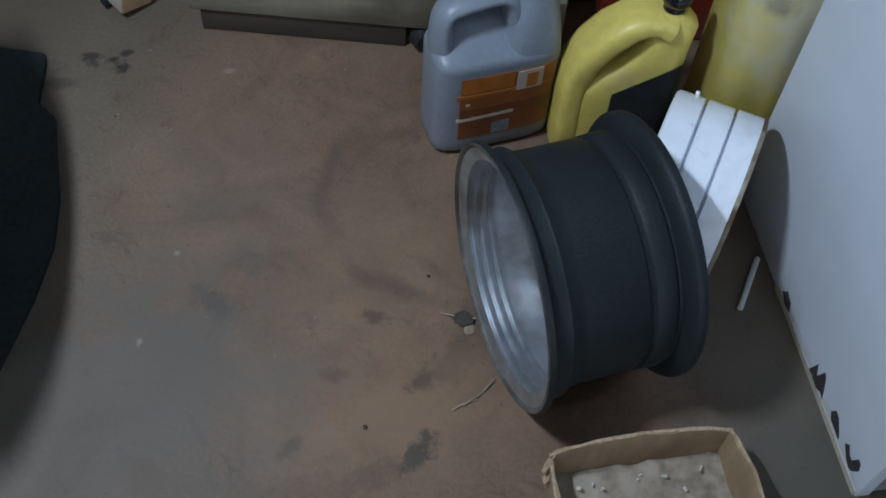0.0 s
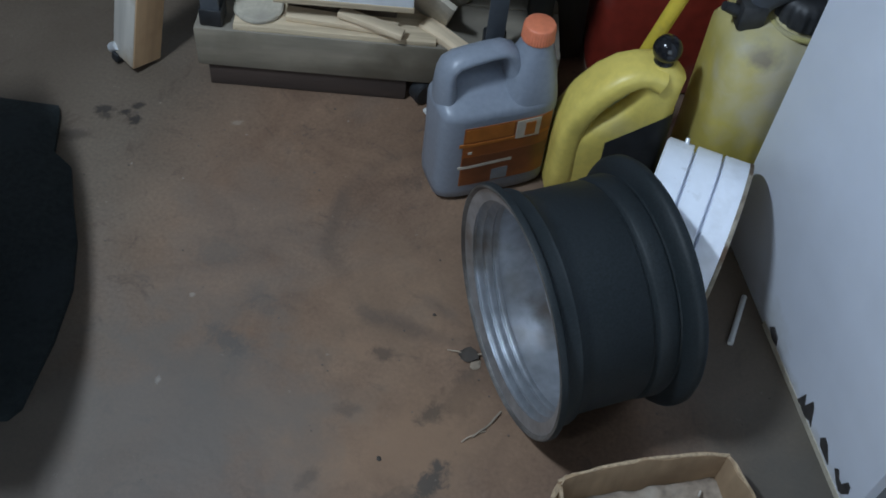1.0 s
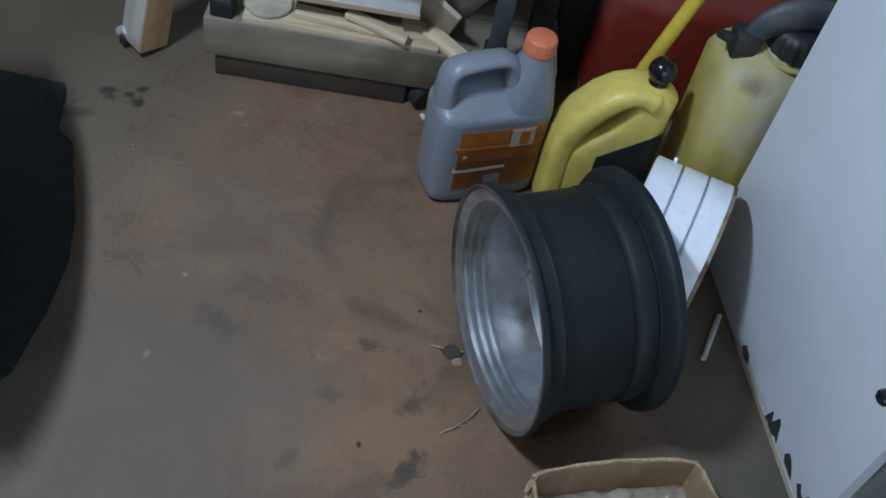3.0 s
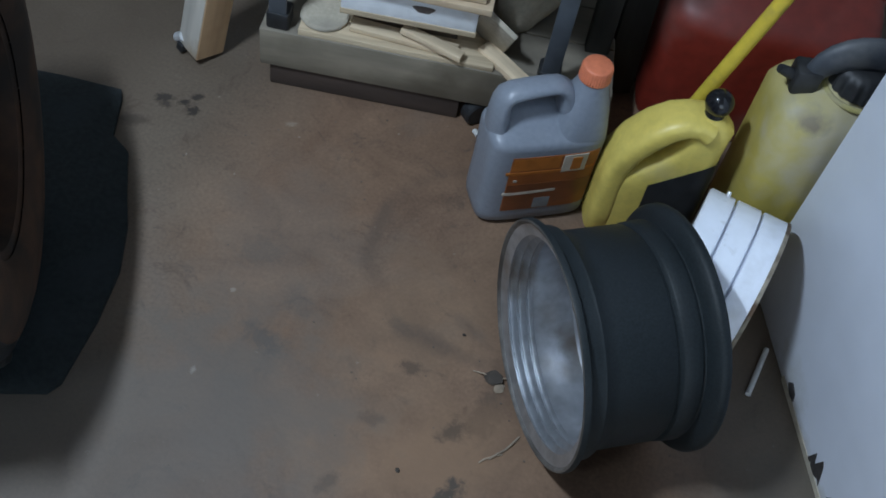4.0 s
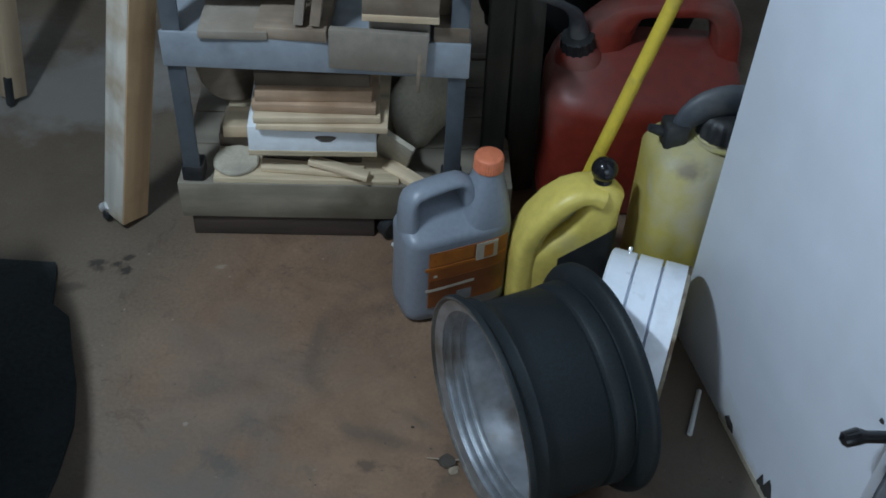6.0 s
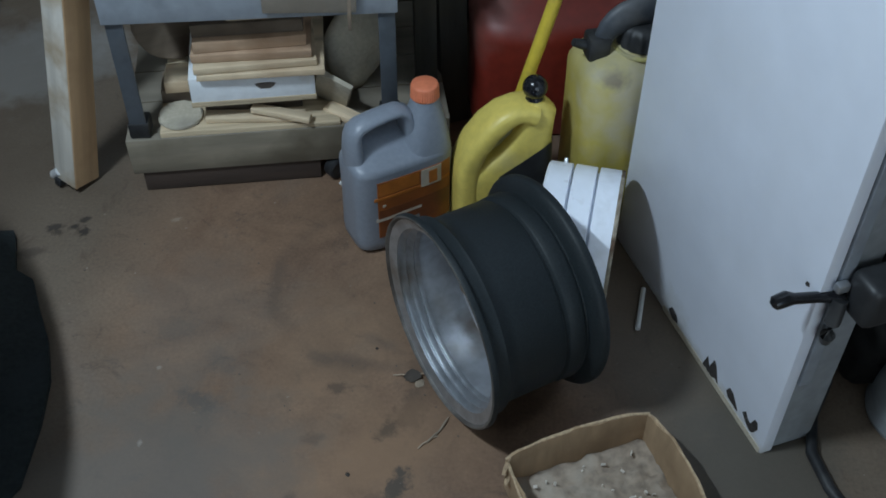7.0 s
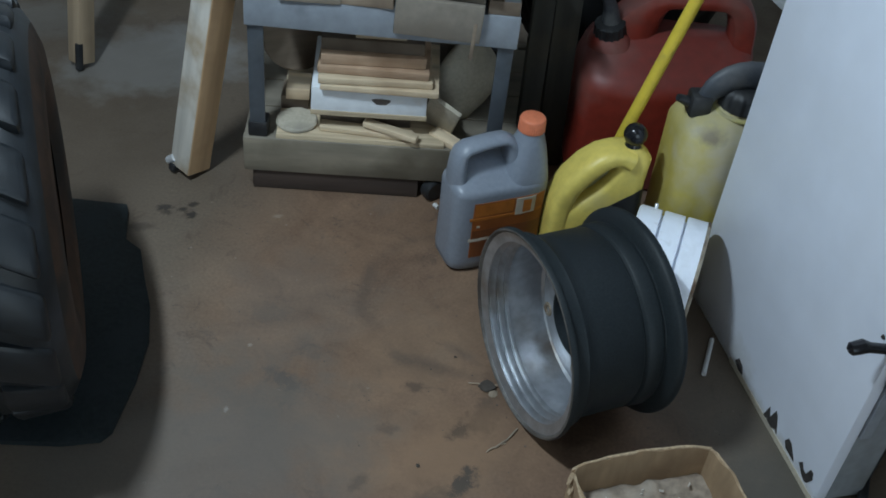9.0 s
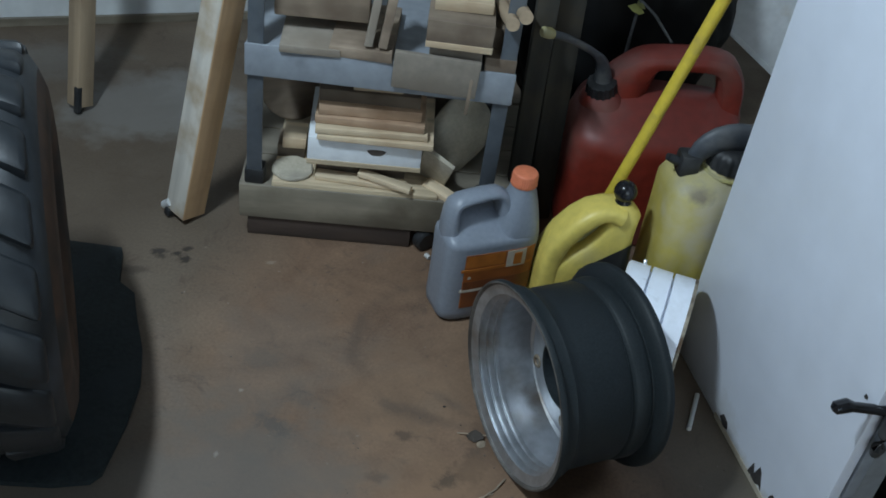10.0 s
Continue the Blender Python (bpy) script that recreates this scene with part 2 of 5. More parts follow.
DEBRIS = mat("dark_debris", (0.05, 0.04, 0.032), 0.9, bump=0.3, rnd=0.4)
TWIG = mat("dry_twig", (0.30, 0.235, 0.17), 0.9, bump=0.2, rnd=0.2)


def floor_material():
    m = bpy.data.materials.new("stained_concrete")
    m.use_nodes = True
    t = m.node_tree
    n, l = t.nodes, t.links
    b = n["Principled BSDF"]
    tc = n.new("ShaderNodeTexCoord")

    def tex(scale, detail=6, rough=0.6, dist=0.0):
        x = n.new("ShaderNodeTexNoise")
        x.inputs["Scale"].default_value, x.inputs["Detail"].default_value = scale, detail
        x.inputs["Roughness"].default_value, x.inputs["Distortion"].default_value = rough, dist
        l.new(tc.outputs["Object"], x.inputs["Vector"])
        return x.outputs[0]

    def rng(src, lo, hi, a=0.0, c=1.0):
        r = n.new("ShaderNodeMapRange")
        r.inputs[1].default_value, r.inputs[2].default_value, r.inputs[3].default_value, r.inputs[4].default_value = lo, hi, a, c
        l.new(src, r.inputs[0])
        return r.outputs[0]

    def math_(op, p, q):
        x = n.new("ShaderNodeMath")
        x.operation = op
        for k, v in enumerate((p, q)):
            if isinstance(v, (int, float)):
                x.inputs[k].default_value = v
            else:
                l.new(v, x.inputs[k])
        return x.outputs[0]

    def mix(fac, p, q, kind="MIX"):
        x = n.new("ShaderNodeMix")
        x.data_type, x.blend_type = "RGBA", kind
        for k, v in ((0, fac), (6, p), (7, q)):
            if isinstance(v, tuple):
                x.inputs[k].default_value = (*v, 1)
            elif isinstance(v, float):
                x.inputs[k].default_value = v
            else:
                l.new(v, x.inputs[k])
        return x.outputs[2]

    sep = n.new("ShaderNodeSeparateXYZ")
    l.new(tc.outputs["Object"], sep.inputs[0])
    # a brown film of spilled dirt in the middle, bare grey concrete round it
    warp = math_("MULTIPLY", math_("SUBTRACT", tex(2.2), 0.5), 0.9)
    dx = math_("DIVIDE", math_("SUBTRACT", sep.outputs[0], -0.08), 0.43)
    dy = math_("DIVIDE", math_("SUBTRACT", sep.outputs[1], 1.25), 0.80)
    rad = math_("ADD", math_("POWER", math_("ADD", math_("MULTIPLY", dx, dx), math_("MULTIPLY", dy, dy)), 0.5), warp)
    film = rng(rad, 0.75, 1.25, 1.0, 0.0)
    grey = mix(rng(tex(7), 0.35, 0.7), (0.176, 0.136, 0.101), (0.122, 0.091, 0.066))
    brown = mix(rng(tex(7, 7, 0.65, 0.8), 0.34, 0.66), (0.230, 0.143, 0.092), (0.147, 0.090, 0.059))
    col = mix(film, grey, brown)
    col = mix(rng(tex(3.1, dist=0.4), 0.55, 0.72), col, (0.17, 0.130, 0.102))
    col = mix(rng(tex(15, 4, 0.7, 1.2), 0.58, 0.70, 0.0, 0.65), col, (0.10, 0.070, 0.052))
    col = mix(rng(tex(60, 3), 0.70, 0.78, 0.0, 0.5), col, (0.42, 0.37, 0.32))
    col = mix(1.0, col, rng(tex(180, 4), 0.3, 0.7, 0.86, 1.14), "MULTIPLY")
    wob = math_("MULTIPLY", math_("SUBTRACT", tex(14, 4, 0.6), 0.5), 0.05)

    ragged = math_("SUBTRACT", tex(75, 6, 0.7, 0.6), 0.5)

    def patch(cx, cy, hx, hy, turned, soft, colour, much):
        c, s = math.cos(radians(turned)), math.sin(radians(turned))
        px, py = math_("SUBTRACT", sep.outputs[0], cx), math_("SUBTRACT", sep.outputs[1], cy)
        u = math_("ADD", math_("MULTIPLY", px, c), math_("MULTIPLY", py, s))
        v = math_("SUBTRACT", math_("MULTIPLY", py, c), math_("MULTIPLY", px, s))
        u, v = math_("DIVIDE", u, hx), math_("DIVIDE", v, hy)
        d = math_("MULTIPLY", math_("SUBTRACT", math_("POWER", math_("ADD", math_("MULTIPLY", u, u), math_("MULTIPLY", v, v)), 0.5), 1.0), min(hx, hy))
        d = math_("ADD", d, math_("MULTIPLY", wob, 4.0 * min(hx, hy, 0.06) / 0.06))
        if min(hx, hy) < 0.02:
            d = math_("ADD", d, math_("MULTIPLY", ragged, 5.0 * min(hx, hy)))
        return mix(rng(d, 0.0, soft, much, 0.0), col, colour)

    # tyre shadow painted on beside the mat, drips near the prop, scuffs
    for spec_ in (
            # orange dust
            (-0.03, 1.02, 0.07, 0.05, 35, 0.07, (0.25, 0.155, 0.095), 0.55), (0.01, 1.09, 0.020, 0.012, 50, 0.020, (0.27, 0.165, 0.10), 0.5), (-0.20, 0.98, 0.06, 0.03, -20, 0.05, (0.24, 0.155, 0.10), 0.45),
            (-0.13, 1.22, 0.09, 0.05, 70, 0.08, (0.235, 0.155, 0.10), 0.4), (-0.06, 1.00, 0.05, 0.03, 30, 0.04, (0.27, 0.165, 0.10), 0.5), (-0.145, 1.145, 0.014, 0.010, 0, 0.014, (0.26, 0.16, 0.10), 0.5),
            # bare and scuffed concrete; the third patch paints the tyre's soft shadow
            (-0.33, 1.02, 0.10, 0.06, 10, 0.08, (0.152, 0.130, 0.110), 0.4), (-0.36, 1.28, 0.06, 0.09, 0, 0.08, (0.150, 0.128, 0.108), 0.35), (-0.43, 0.90, 0.16, 0.12, 12, 0.12, (0.122, 0.110, 0.098), 0.6),
            # wall's reflection painted pale, a grey patch, vehicle's shade painted over brown floor
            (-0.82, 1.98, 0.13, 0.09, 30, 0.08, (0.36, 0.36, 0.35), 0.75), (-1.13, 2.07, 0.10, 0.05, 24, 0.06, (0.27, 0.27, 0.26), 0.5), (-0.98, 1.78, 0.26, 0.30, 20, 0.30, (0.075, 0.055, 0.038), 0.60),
            # shade between wheel and door, painted on the floor as grey
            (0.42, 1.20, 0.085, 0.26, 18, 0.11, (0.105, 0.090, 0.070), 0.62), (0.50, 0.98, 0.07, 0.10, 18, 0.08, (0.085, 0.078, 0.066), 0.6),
            # dark scuffs and smears
            (-0.33, 1.115, 0.016, 0.009, -24, 0.014, (0.075, 0.066, 0.060), 0.7), (-0.37, 1.10, 0.05, 0.04, -10, 0.05, (0.12, 0.104, 0.088), 0.35), (-0.38, 1.25, 0.02, 0.014, 40, 0.02, (0.115, 0.098, 0.082), 0.4),
            (-0.115, 1.140, 0.009, 0.006, 0, 0.008, (0.085, 0.060, 0.044), 0.7), (-0.035, 1.062, 0.010, 0.006, 40, 0.010, (0.085, 0.060, 0.042), 0.75), (0.005, 1.105, 0.026, 0.018, 60, 0.022, (0.115, 0.074, 0.048), 0.5),
            (-0.016, 0.968, 0.018, 0.008, 64, 0.010, (0.060, 0.052, 0.044), 0.85), (-0.146, 1.045, 0.007, 0.005, 10, 0.008, (0.10, 0.075, 0.058), 0.55), (-0.10, 1.198, 0.014, 0.004, -14, 0.010, (0.115, 0.084, 0.066), 0.45),
            (-0.15, 1.201, 0.010, 0.006, -20, 0.010, (0.105, 0.080, 0.062), 0.5), (-0.17, 0.94, 0.008, 0.004, 60, 0.008, (0.09, 0.068, 0.052), 0.55), (-0.30, 1.19, 0.012, 0.008, -42, 0.014, (0.11, 0.092, 0.078), 0.4),
            (0.0, 1.13, 0.008, 0.003, 40, 0.008, (0.10, 0.07, 0.05), 0.5), (-0.05, 1.23, 0.012, 0.003, -30, 0.010, (0.12, 0.085, 0.065), 0.35), (-0.06, 0.93, 0.02, 0.010, 30, 0.014, (0.10, 0.075, 0.055), 0.5),
            # pale flecks
            (-0.397, 1.035, 0.0020, 0.0035, 0, 0.003, (0.33, 0.30, 0.27), 0.55), (-0.396, 1.175, 0.002, 0.002, 0, 0.003, (0.32, 0.28, 0.23), 0.6), (-0.43, 1.51, 0.005, 0.003, 20, 0.004, (0.32, 0.27, 0.21), 0.5),
            # oil drips near the prop
            (-0.605, 1.488, 0.008, 0.006, 0, 0.005, (0.030, 0.024, 0.02), 0.9), (-0.640, 1.488, 0.009, 0.004, 20, 0.006, (0.032, 0.026, 0.022), 0.85), (-0.588, 1.476, 0.006, 0.005, 0, 0.005, (0.030, 0.024, 0.02), 0.9),
            (-0.592, 1.508, 0.007, 0.004, 30, 0.005, (0.03, 0.024, 0.02), 0.85), (-0.632, 1.474, 0.008, 0.004, 0, 0.006, (0.045, 0.034, 0.027), 0.8), (-0.665, 1.425, 0.012, 0.005, 15, 0.010, (0.060, 0.046, 0.036), 0.7)):
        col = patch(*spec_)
    # the faint ring left by a bucket
    px, py = math_("SUBTRACT", sep.outputs[0], -0.060), math_("SUBTRACT", sep.outputs[1], 1.360)
    away = math_("POWER", math_("ADD", math_("MULTIPLY", px, px), math_("MULTIPLY", py, py)), 0.5)
    off = math_("ABSOLUTE", math_("ADD", math_("SUBTRACT", away, 0.178), wob), 0.0)
    col = mix(math_("MULTIPLY", rng(off, 0.004, 0.018, 0.6, 0.0), rng(tex(6), 0.4, 0.6)), col, (0.105, 0.074, 0.055))
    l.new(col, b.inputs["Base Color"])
    l.new(rng(tex(5), 0.3, 0.7, 0.45, 0.8), b.inputs["Roughness"])
    b.inputs["Specular IOR Level"].default_value = 0.35
    bp = n.new("ShaderNodeBump")
    bp.inputs["Strength"].default_value, bp.inputs["Distance"].default_value = 0.25, 0.003
    l.new(tex(40, 8), bp.inputs["Height"])
    l.new(bp.outputs[0], b.inputs["Normal"])
    return m


FLOOR = floor_material()

# ---- mesh helpers ----


def part(name, bm, material, parent=None, label="", smooth=True, place=None):
    """Links a bmesh as one mesh object, under a thing or a part."""
    me = bpy.data.meshes.new(name)
    bmesh.ops.recalc_face_normals(bm, faces=bm.faces)
    bm.to_mesh(me)
    bm.free()
    if smooth:
        me.polygons.foreach_set("use_smooth", [True] * len(me.polygons))
        me.set_sharp_from_angle(angle=radians(38))
    for m in material if isinstance(material, (list, tuple)) else [material]:
        me.materials.append(m)
    ob = new(name, me)
    if place is not None:
        ob.matrix_basis = place
    if parent is not None:
        ob.parent = parent
    if label:
        ob["label"] = label
    return ob


def thing(name, m, label, category, group="", kind=""):
    return tagged(_at(new(name), m), label, category, group, kind)


def _at(ob, m):
    ob.matrix_basis = m
    return ob


def box(bm, lo, hi, bevel=0.0, m=None, segs=2, wobble=0.0):
    """A bevelled block between two corners."""
    r = bmesh.ops.create_cube(bm, size=1)
    vs = r["verts"]
    for v in vs:
        v.co = Vector([a + (b - a) * (c + 0.5) for a, b, c in zip(lo, hi, v.co)])
        if wobble:
            v.co += Vector([random.uniform(-wobble, wobble) for _ in range(3)])
    if bevel:
        es = {e for v in vs for e in v.link_edges}
        r = bmesh.ops.bevel(bm, geom=list(es), offset=bevel, segments=segs, affect="EDGES", profile=0.5)
        vs = list({v for f in r["faces"] for v in f.verts} | {v for v in vs if v.is_valid})
    if m is not None:
        bmesh.ops.transform(bm, matrix=m, verts=vs)
    return vs


def lathe(bm, profile, n=48, m=None, closed=False, cap=False):
    """Turns a profile of (radius, height) round the z axis."""
    rings = []
    for r, z in profile:
        if r < 1e-6:
            rings.append([bm.verts.new((0, 0, z))] * n)
        else:
            rings.append([bm.verts.new((r * math.cos(2 * math.pi * k / n), r * math.sin(2 * math.pi * k / n), z)) for k in range(n)])
    pairs = list(zip(rings, rings[1:])) + ([(rings[-1], rings[0])] if closed else [])
    for a, b in pairs:
        for k in range(n):
            q = []
            for v in (a[k], a[(k + 1) % n], b[(k + 1) % n], b[k]):
                if v not in q:
                    q.append(v)
            if len(q) > 2:
                bm.faces.new(q)
    if cap:
        for ring in (rings[0], rings[-1]):
            if len(set(ring)) == n:
                bm.faces.new(ring)
    if m is not None:
        bmesh.ops.transform(bm, matrix=m, verts=list({v for ring in rings for v in ring}))
    return rings


def tube(bm, pts, radius, n=12, squash=1.0, up=Vector((0, 0, 1))):
    """A round bar along a line of points; radius may be a list."""
    pts = [Vector(p) for p in pts]
    rad = radius if isinstance(radius, (list, tuple)) else [radius] * len(pts)
    rings = []
    for i, p in enumerate(pts):
        d = (pts[min(i + 1, len(pts) - 1)] - pts[max(i - 1, 0)]).normalized()
        s = d.cross(up)
        s = s.normalized() if s.length > 1e-4 else d.cross(Vector((1, 0, 0))).normalized()
        t = s.cross(d).normalized()
        rings.append([bm.verts.new(p + rad[i] * (math.cos(2 * math.pi * k / n) * s + squash * math.sin(2 * math.pi * k / n) * t)) for k in range(n)])
    for a, b in zip(rings, rings[1:]):
        for k in range(n):
            bm.faces.new((a[k], a[(k + 1) % n], b[(k + 1) % n], b[k]))
    bm.faces.new(rings[0][::-1])
    bm.faces.new(rings[-1])
    return rings


def arc(fn, a, b, n):
    return [fn(a + (b - a) * i / (n - 1)) for i in range(n)]


def superloop(bm, rows, n=40, cap=True, power=4.0):
    """A body lofted from rounded-rectangle rings: rows of (z, centre x, centre y, half x, half y[, power])."""
    rings = []
    for row in rows:
        z, cx, cy, hx, hy = row[:5]
        p = row[5] if len(row) > 5 else power
        ring = []
        for k in range(n):
            a = 2 * math.pi * (k + 0.5) / n
            c, s = math.cos(a), math.sin(a)
            f = (abs(c) ** p + abs(s) ** p) ** (-1 / p)
            ring.append(bm.verts.new((cx + hx * c * f, cy + hy * s * f, z)))
        rings.append(ring)
    for a, b in zip(rings, rings[1:]):
        for k in range(n):
            bm.faces.new((a[k], a[(k + 1) % n], b[(k + 1) % n], b[k]))
    if cap:
        bm.faces.new(rings[0][::-1])
        bm.faces.new(rings[-1])
    return rings


def slab(bm, outline, y0, y1, bevel=0.0, segs=3):
    """A flat outline of (x, z) given depth from y0 to y1, with rounded edges."""
    a = [bm.verts.new((x, y0, z)) for x, z in outline]
    b = [bm.verts.new((x, y1, z)) for x, z in outline]
    n = len(outline)
    faces = [bm.faces.new(a), bm.faces.new(b[::-1])]
    for k in range(n):
        bm.faces.new((a[k], b[k], b[(k + 1) % n], a[(k + 1) % n]))
    if bevel:
        es = {e for f in faces for e in f.edges}
        bmesh.ops.bevel(bm, geom=list(es), offset=bevel, segments=segs, affect="EDGES", profile=0.5)
    return a + b


B = bmesh.new


def dusty(m, colour, much):
    """Dust settled on the faces that look up."""
    t = m.node_tree
    n, l = t.nodes, t.links
    b = n["Principled BSDF"]
    g = n.new("ShaderNodeNewGeometry")
    s = n.new("ShaderNodeSeparateXYZ")
    l.new(g.outputs["Normal"], s.inputs[0])
    x = n.new("ShaderNodeTexNoise")
    x.inputs["Scale"].default_value, x.inputs["Detail"].default_value = 22, 5
    tc = n.new("ShaderNodeTexCoord")
    l.new(tc.outputs["Object"], x.inputs["Vector"])
    a = n.new("ShaderNodeMath")
    a.operation = "MULTIPLY_ADD"
    l.new(x.outputs[0], a.inputs[0])
    a.inputs[1].default_value = 0.7
    l.new(s.outputs[2], a.inputs[2])
    r = n.new("ShaderNodeMapRange")
    r.inputs[1].default_value, r.inputs[2].default_value, r.inputs[3].default_value, r.inputs[4].default_value = 0.55, 1.15, 0.0, much
    l.new(a.outputs[0], r.inputs[0])
    k = n.new("ShaderNodeMix")
    k.data_type = "RGBA"
    l.new(r.outputs[0], k.inputs[0])
    src = b.inputs["Base Color"].links[0].from_socket
    l.new(src, k.inputs[6])
    k.inputs[7].default_value = (*colour, 1)
    l.new(k.outputs[2], b.inputs["Base Color"])


def tone_smear(m, centre, radius, colour, much, soft=0.5, scale=18.0):
    """A smear of colour with a ragged edge, at one place of the thing: dirt, rust, a plain tone, and on some things
    painted shade.
    """
    t = m.node_tree
    n, l = t.nodes, t.links
    b = n["Principled BSDF"]
    tc = n.new("ShaderNodeTexCoord")
    mp = n.new("ShaderNodeMapping")
    mp.vector_type = "TEXTURE"
    mp.inputs["Location"].default_value = centre
    mp.inputs["Scale"].default_value = radius
    l.new(tc.outputs["Object"], mp.inputs["Vector"])
    ln = n.new("ShaderNodeVectorMath")
    ln.operation = "LENGTH"
    l.new(mp.outputs[0], ln.inputs[0])
    x = n.new("ShaderNodeTexNoise")
    x.inputs["Scale"].default_value, x.inputs["Detail"].default_value = scale, 6
    l.new(tc.outputs["Object"], x.inputs["Vector"])
    a = n.new("ShaderNodeMath")
    a.operation = "MULTIPLY_ADD"
    l.new(x.outputs[0], a.inputs[0])
    a.inputs[1].default_value = 1.2
    l.new(ln.outputs["Value"], a.inputs[2])
    r = n.new("ShaderNodeMapRange")
    r.inputs[1].default_value, r.inputs[2].default_value, r.inputs[3].default_value, r.inputs[4].default_value = 1.6 - soft, 1.6, much, 0.0
    l.new(a.outputs[0], r.inputs[0])
    k = n.new("ShaderNodeMix")
    k.data_type = "RGBA"
    l.new(r.outputs[0], k.inputs[0])
    l.new(b.inputs["Base Color"].links[0].from_socket, k.inputs[6])
    k.inputs[7].default_value = (*colour, 1)
    l.new(k.outputs[2], b.inputs["Base Color"])


tone_smear(TANK_YELLOW, (0.0, -0.074, 0.0), (0.14, 0.12, 0.13), (0.52, 0.38, 0.055), 0.7, 0.9)
tone_smear(TANK_YELLOW, (0.050, -0.074, 0.250), (0.165, 0.14, 0.150), (0.50, 0.46, 0.37), 0.95, 0.8, 30)
tone_smear(TANK_YELLOW, (0.062, -0.074, 0.225), (0.075, 0.06, 0.100), (0.33, 0.30, 0.25), 0.75, 0.9, 42)
tone_smear(TANK_YELLOW, (-0.044, -0.052, 0.287), (0.034, 0.05, 0.017), (0.13, 0.095, 0.065), 0.8, 0.7, 60)
# tank's left side painted olive for the shade beside the jug
tone_smear(TANK_YELLOW, (-0.085, -0.03, 0.10), (0.02, 0.05, 0.12), (0.30, 0.24, 0.06), 0.6, 0.8)
# brown rust in the barrel, with shade inside its upper part painted in
tone_smear(BARE_STEEL, (-0.10, 0.09, 0.07), (0.06, 0.06, 0.05), (0.10, 0.075, 0.05), 0.85, 0.7, 30)
tone_smear(BARE_STEEL, (0.06, -0.11, 0.10), (0.035, 0.035, 0.03), (0.18, 0.13, 0.09), 0.55, 0.7, 50)
tone_smear(PANEL_WHITE, (0.12, 0.0, 0.0), (0.30, 0.05, 0.026), (0.50, 0.47, 0.42), 0.7, 0.8, 50)
tone_smear(PANEL_WHITE, (0.28, 0.0, 0.02), (0.07, 0.05, 0.05), (0.45, 0.44, 0.40), 0.5, 0.8, 40)
# jug gets darker towards its foot
tone_smear(JUG_GREY, (0.0, -0.05, 0.0), (0.10, 0.06, 0.022), (0.10, 0.10, 0.10), 0.6, 0.8, 40)
tone_smear(YELLOW, (0.0, -0.045, 0.165), (0.05, 0.03, 0.03), (0.50, 0.42, 0.20), 0.6, 0.8, 40)
# outer band of the white wheel greyed: grime plus edge shading in the colour
tone_smear(WHITE_PAINTED, (0.0, 0.0, 0.10), (0.14, 0.14, 0.022), (0.55, 0.56, 0.58), 0.55, 0.8, 40)
dusty(RED, (0.115, 0.065, 0.065), 0.28)
dusty(GREY_PLASTIC, (0.11, 0.115, 0.13), 0.4)
dusty(TANK_YELLOW, (0.40, 0.37, 0.28), 0.35)
dusty(DOLLY_WOOD, (0.24, 0.22, 0.19), 0.3)

# ---- more mesh helpers ----


def ribbed(bm, profile, ribs, depth, m=None, r_min=0.0):
    """A turned body whose outer wall carries fine upright ribs."""
    n = ribs * 4
    rings = lathe(bm, profile, n)
    for ring in rings:
        if len(set(ring)) < n:
            continue
        for k, v in enumerate(ring):
            r = math.hypot(v.co.x, v.co.y)
            if r > r_min and k % 4 in (0, 1):
                v.co.x, v.co.y = v.co.x * (1 + depth / r), v.co.y * (1 + depth / r)
    if m is not None:
        bmesh.ops.transform(bm, matrix=m, verts=bm.verts[:])


# ---- the room ----


def quad_wall(name, a0, n0, a1, n1, z0, z1, material, label):
    """A wall block in the room's own axes."""
    bm = B()
    box(bm, (a0, n0, z0), (a1, n1, z1))
    ob = part(name, bm, material, smooth=False)
    ob.matrix_basis = Matrix((( RA.x, RN.x, 0, BACK.x), (RA.y, RN.y, 0, BACK.y), (0, 0, 1, 0), (0, 0, 0, 1)))
    return tagged(ob, label, "wall", "", "structure")


H = 2.5
quad_wall("wall_back", -2.2, -0.15, 2.6, 0.0, 0, H, WALL_PAINT, "off-white painted back wall, grubby near the floor")
# side and front walls and ceiling are unseen, added to close in the light
quad_wall("wall_left", -2.35, -0.15, -2.2, 4.65, 0, H, WALL_PAINT, "off-white painted garage side wall")
quad_wall("wall_right", 2.6, -0.15, 2.75, 4.65, 0, H, WALL_PAINT, "off-white painted garage side wall")
quad_wall("wall_front_left", -2.2, 4.5, -0.9, 4.65, 0, H, WALL_PAINT, "off-white painted front wall beside the doorway")
quad_wall("wall_front_right", 1.5, 4.5, 2.6, 4.65, 0, H, WALL_PAINT, "off-white painted front wall beside the doorway")
quad_wall("wall_front_top", -0.9, 4.5, 1.5, 4.65, 2.1, H, WALL_PAINT, "off-white painted wall over the doorway")
quad_wall("baseboard", -2.2, 0.0, 2.6, 0.010, 0.0, 0.020, DOLLY_WOOD, "low dark grey board along the wall foot")
ceiling = quad_wall("ceiling", -2.35, -0.15, 2.75, 4.65, H, H + 0.1, CEIL, "plain board ceiling")
ceiling["category"] = "ceiling"

bm = B()
bmesh.ops.create_grid(bm, x_segments=60, y_segments=60, size=9)
for v in bm.verts:
    v.co.z = 0
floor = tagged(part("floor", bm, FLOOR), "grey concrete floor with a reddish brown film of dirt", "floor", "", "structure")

# ---- the loose wheel ----


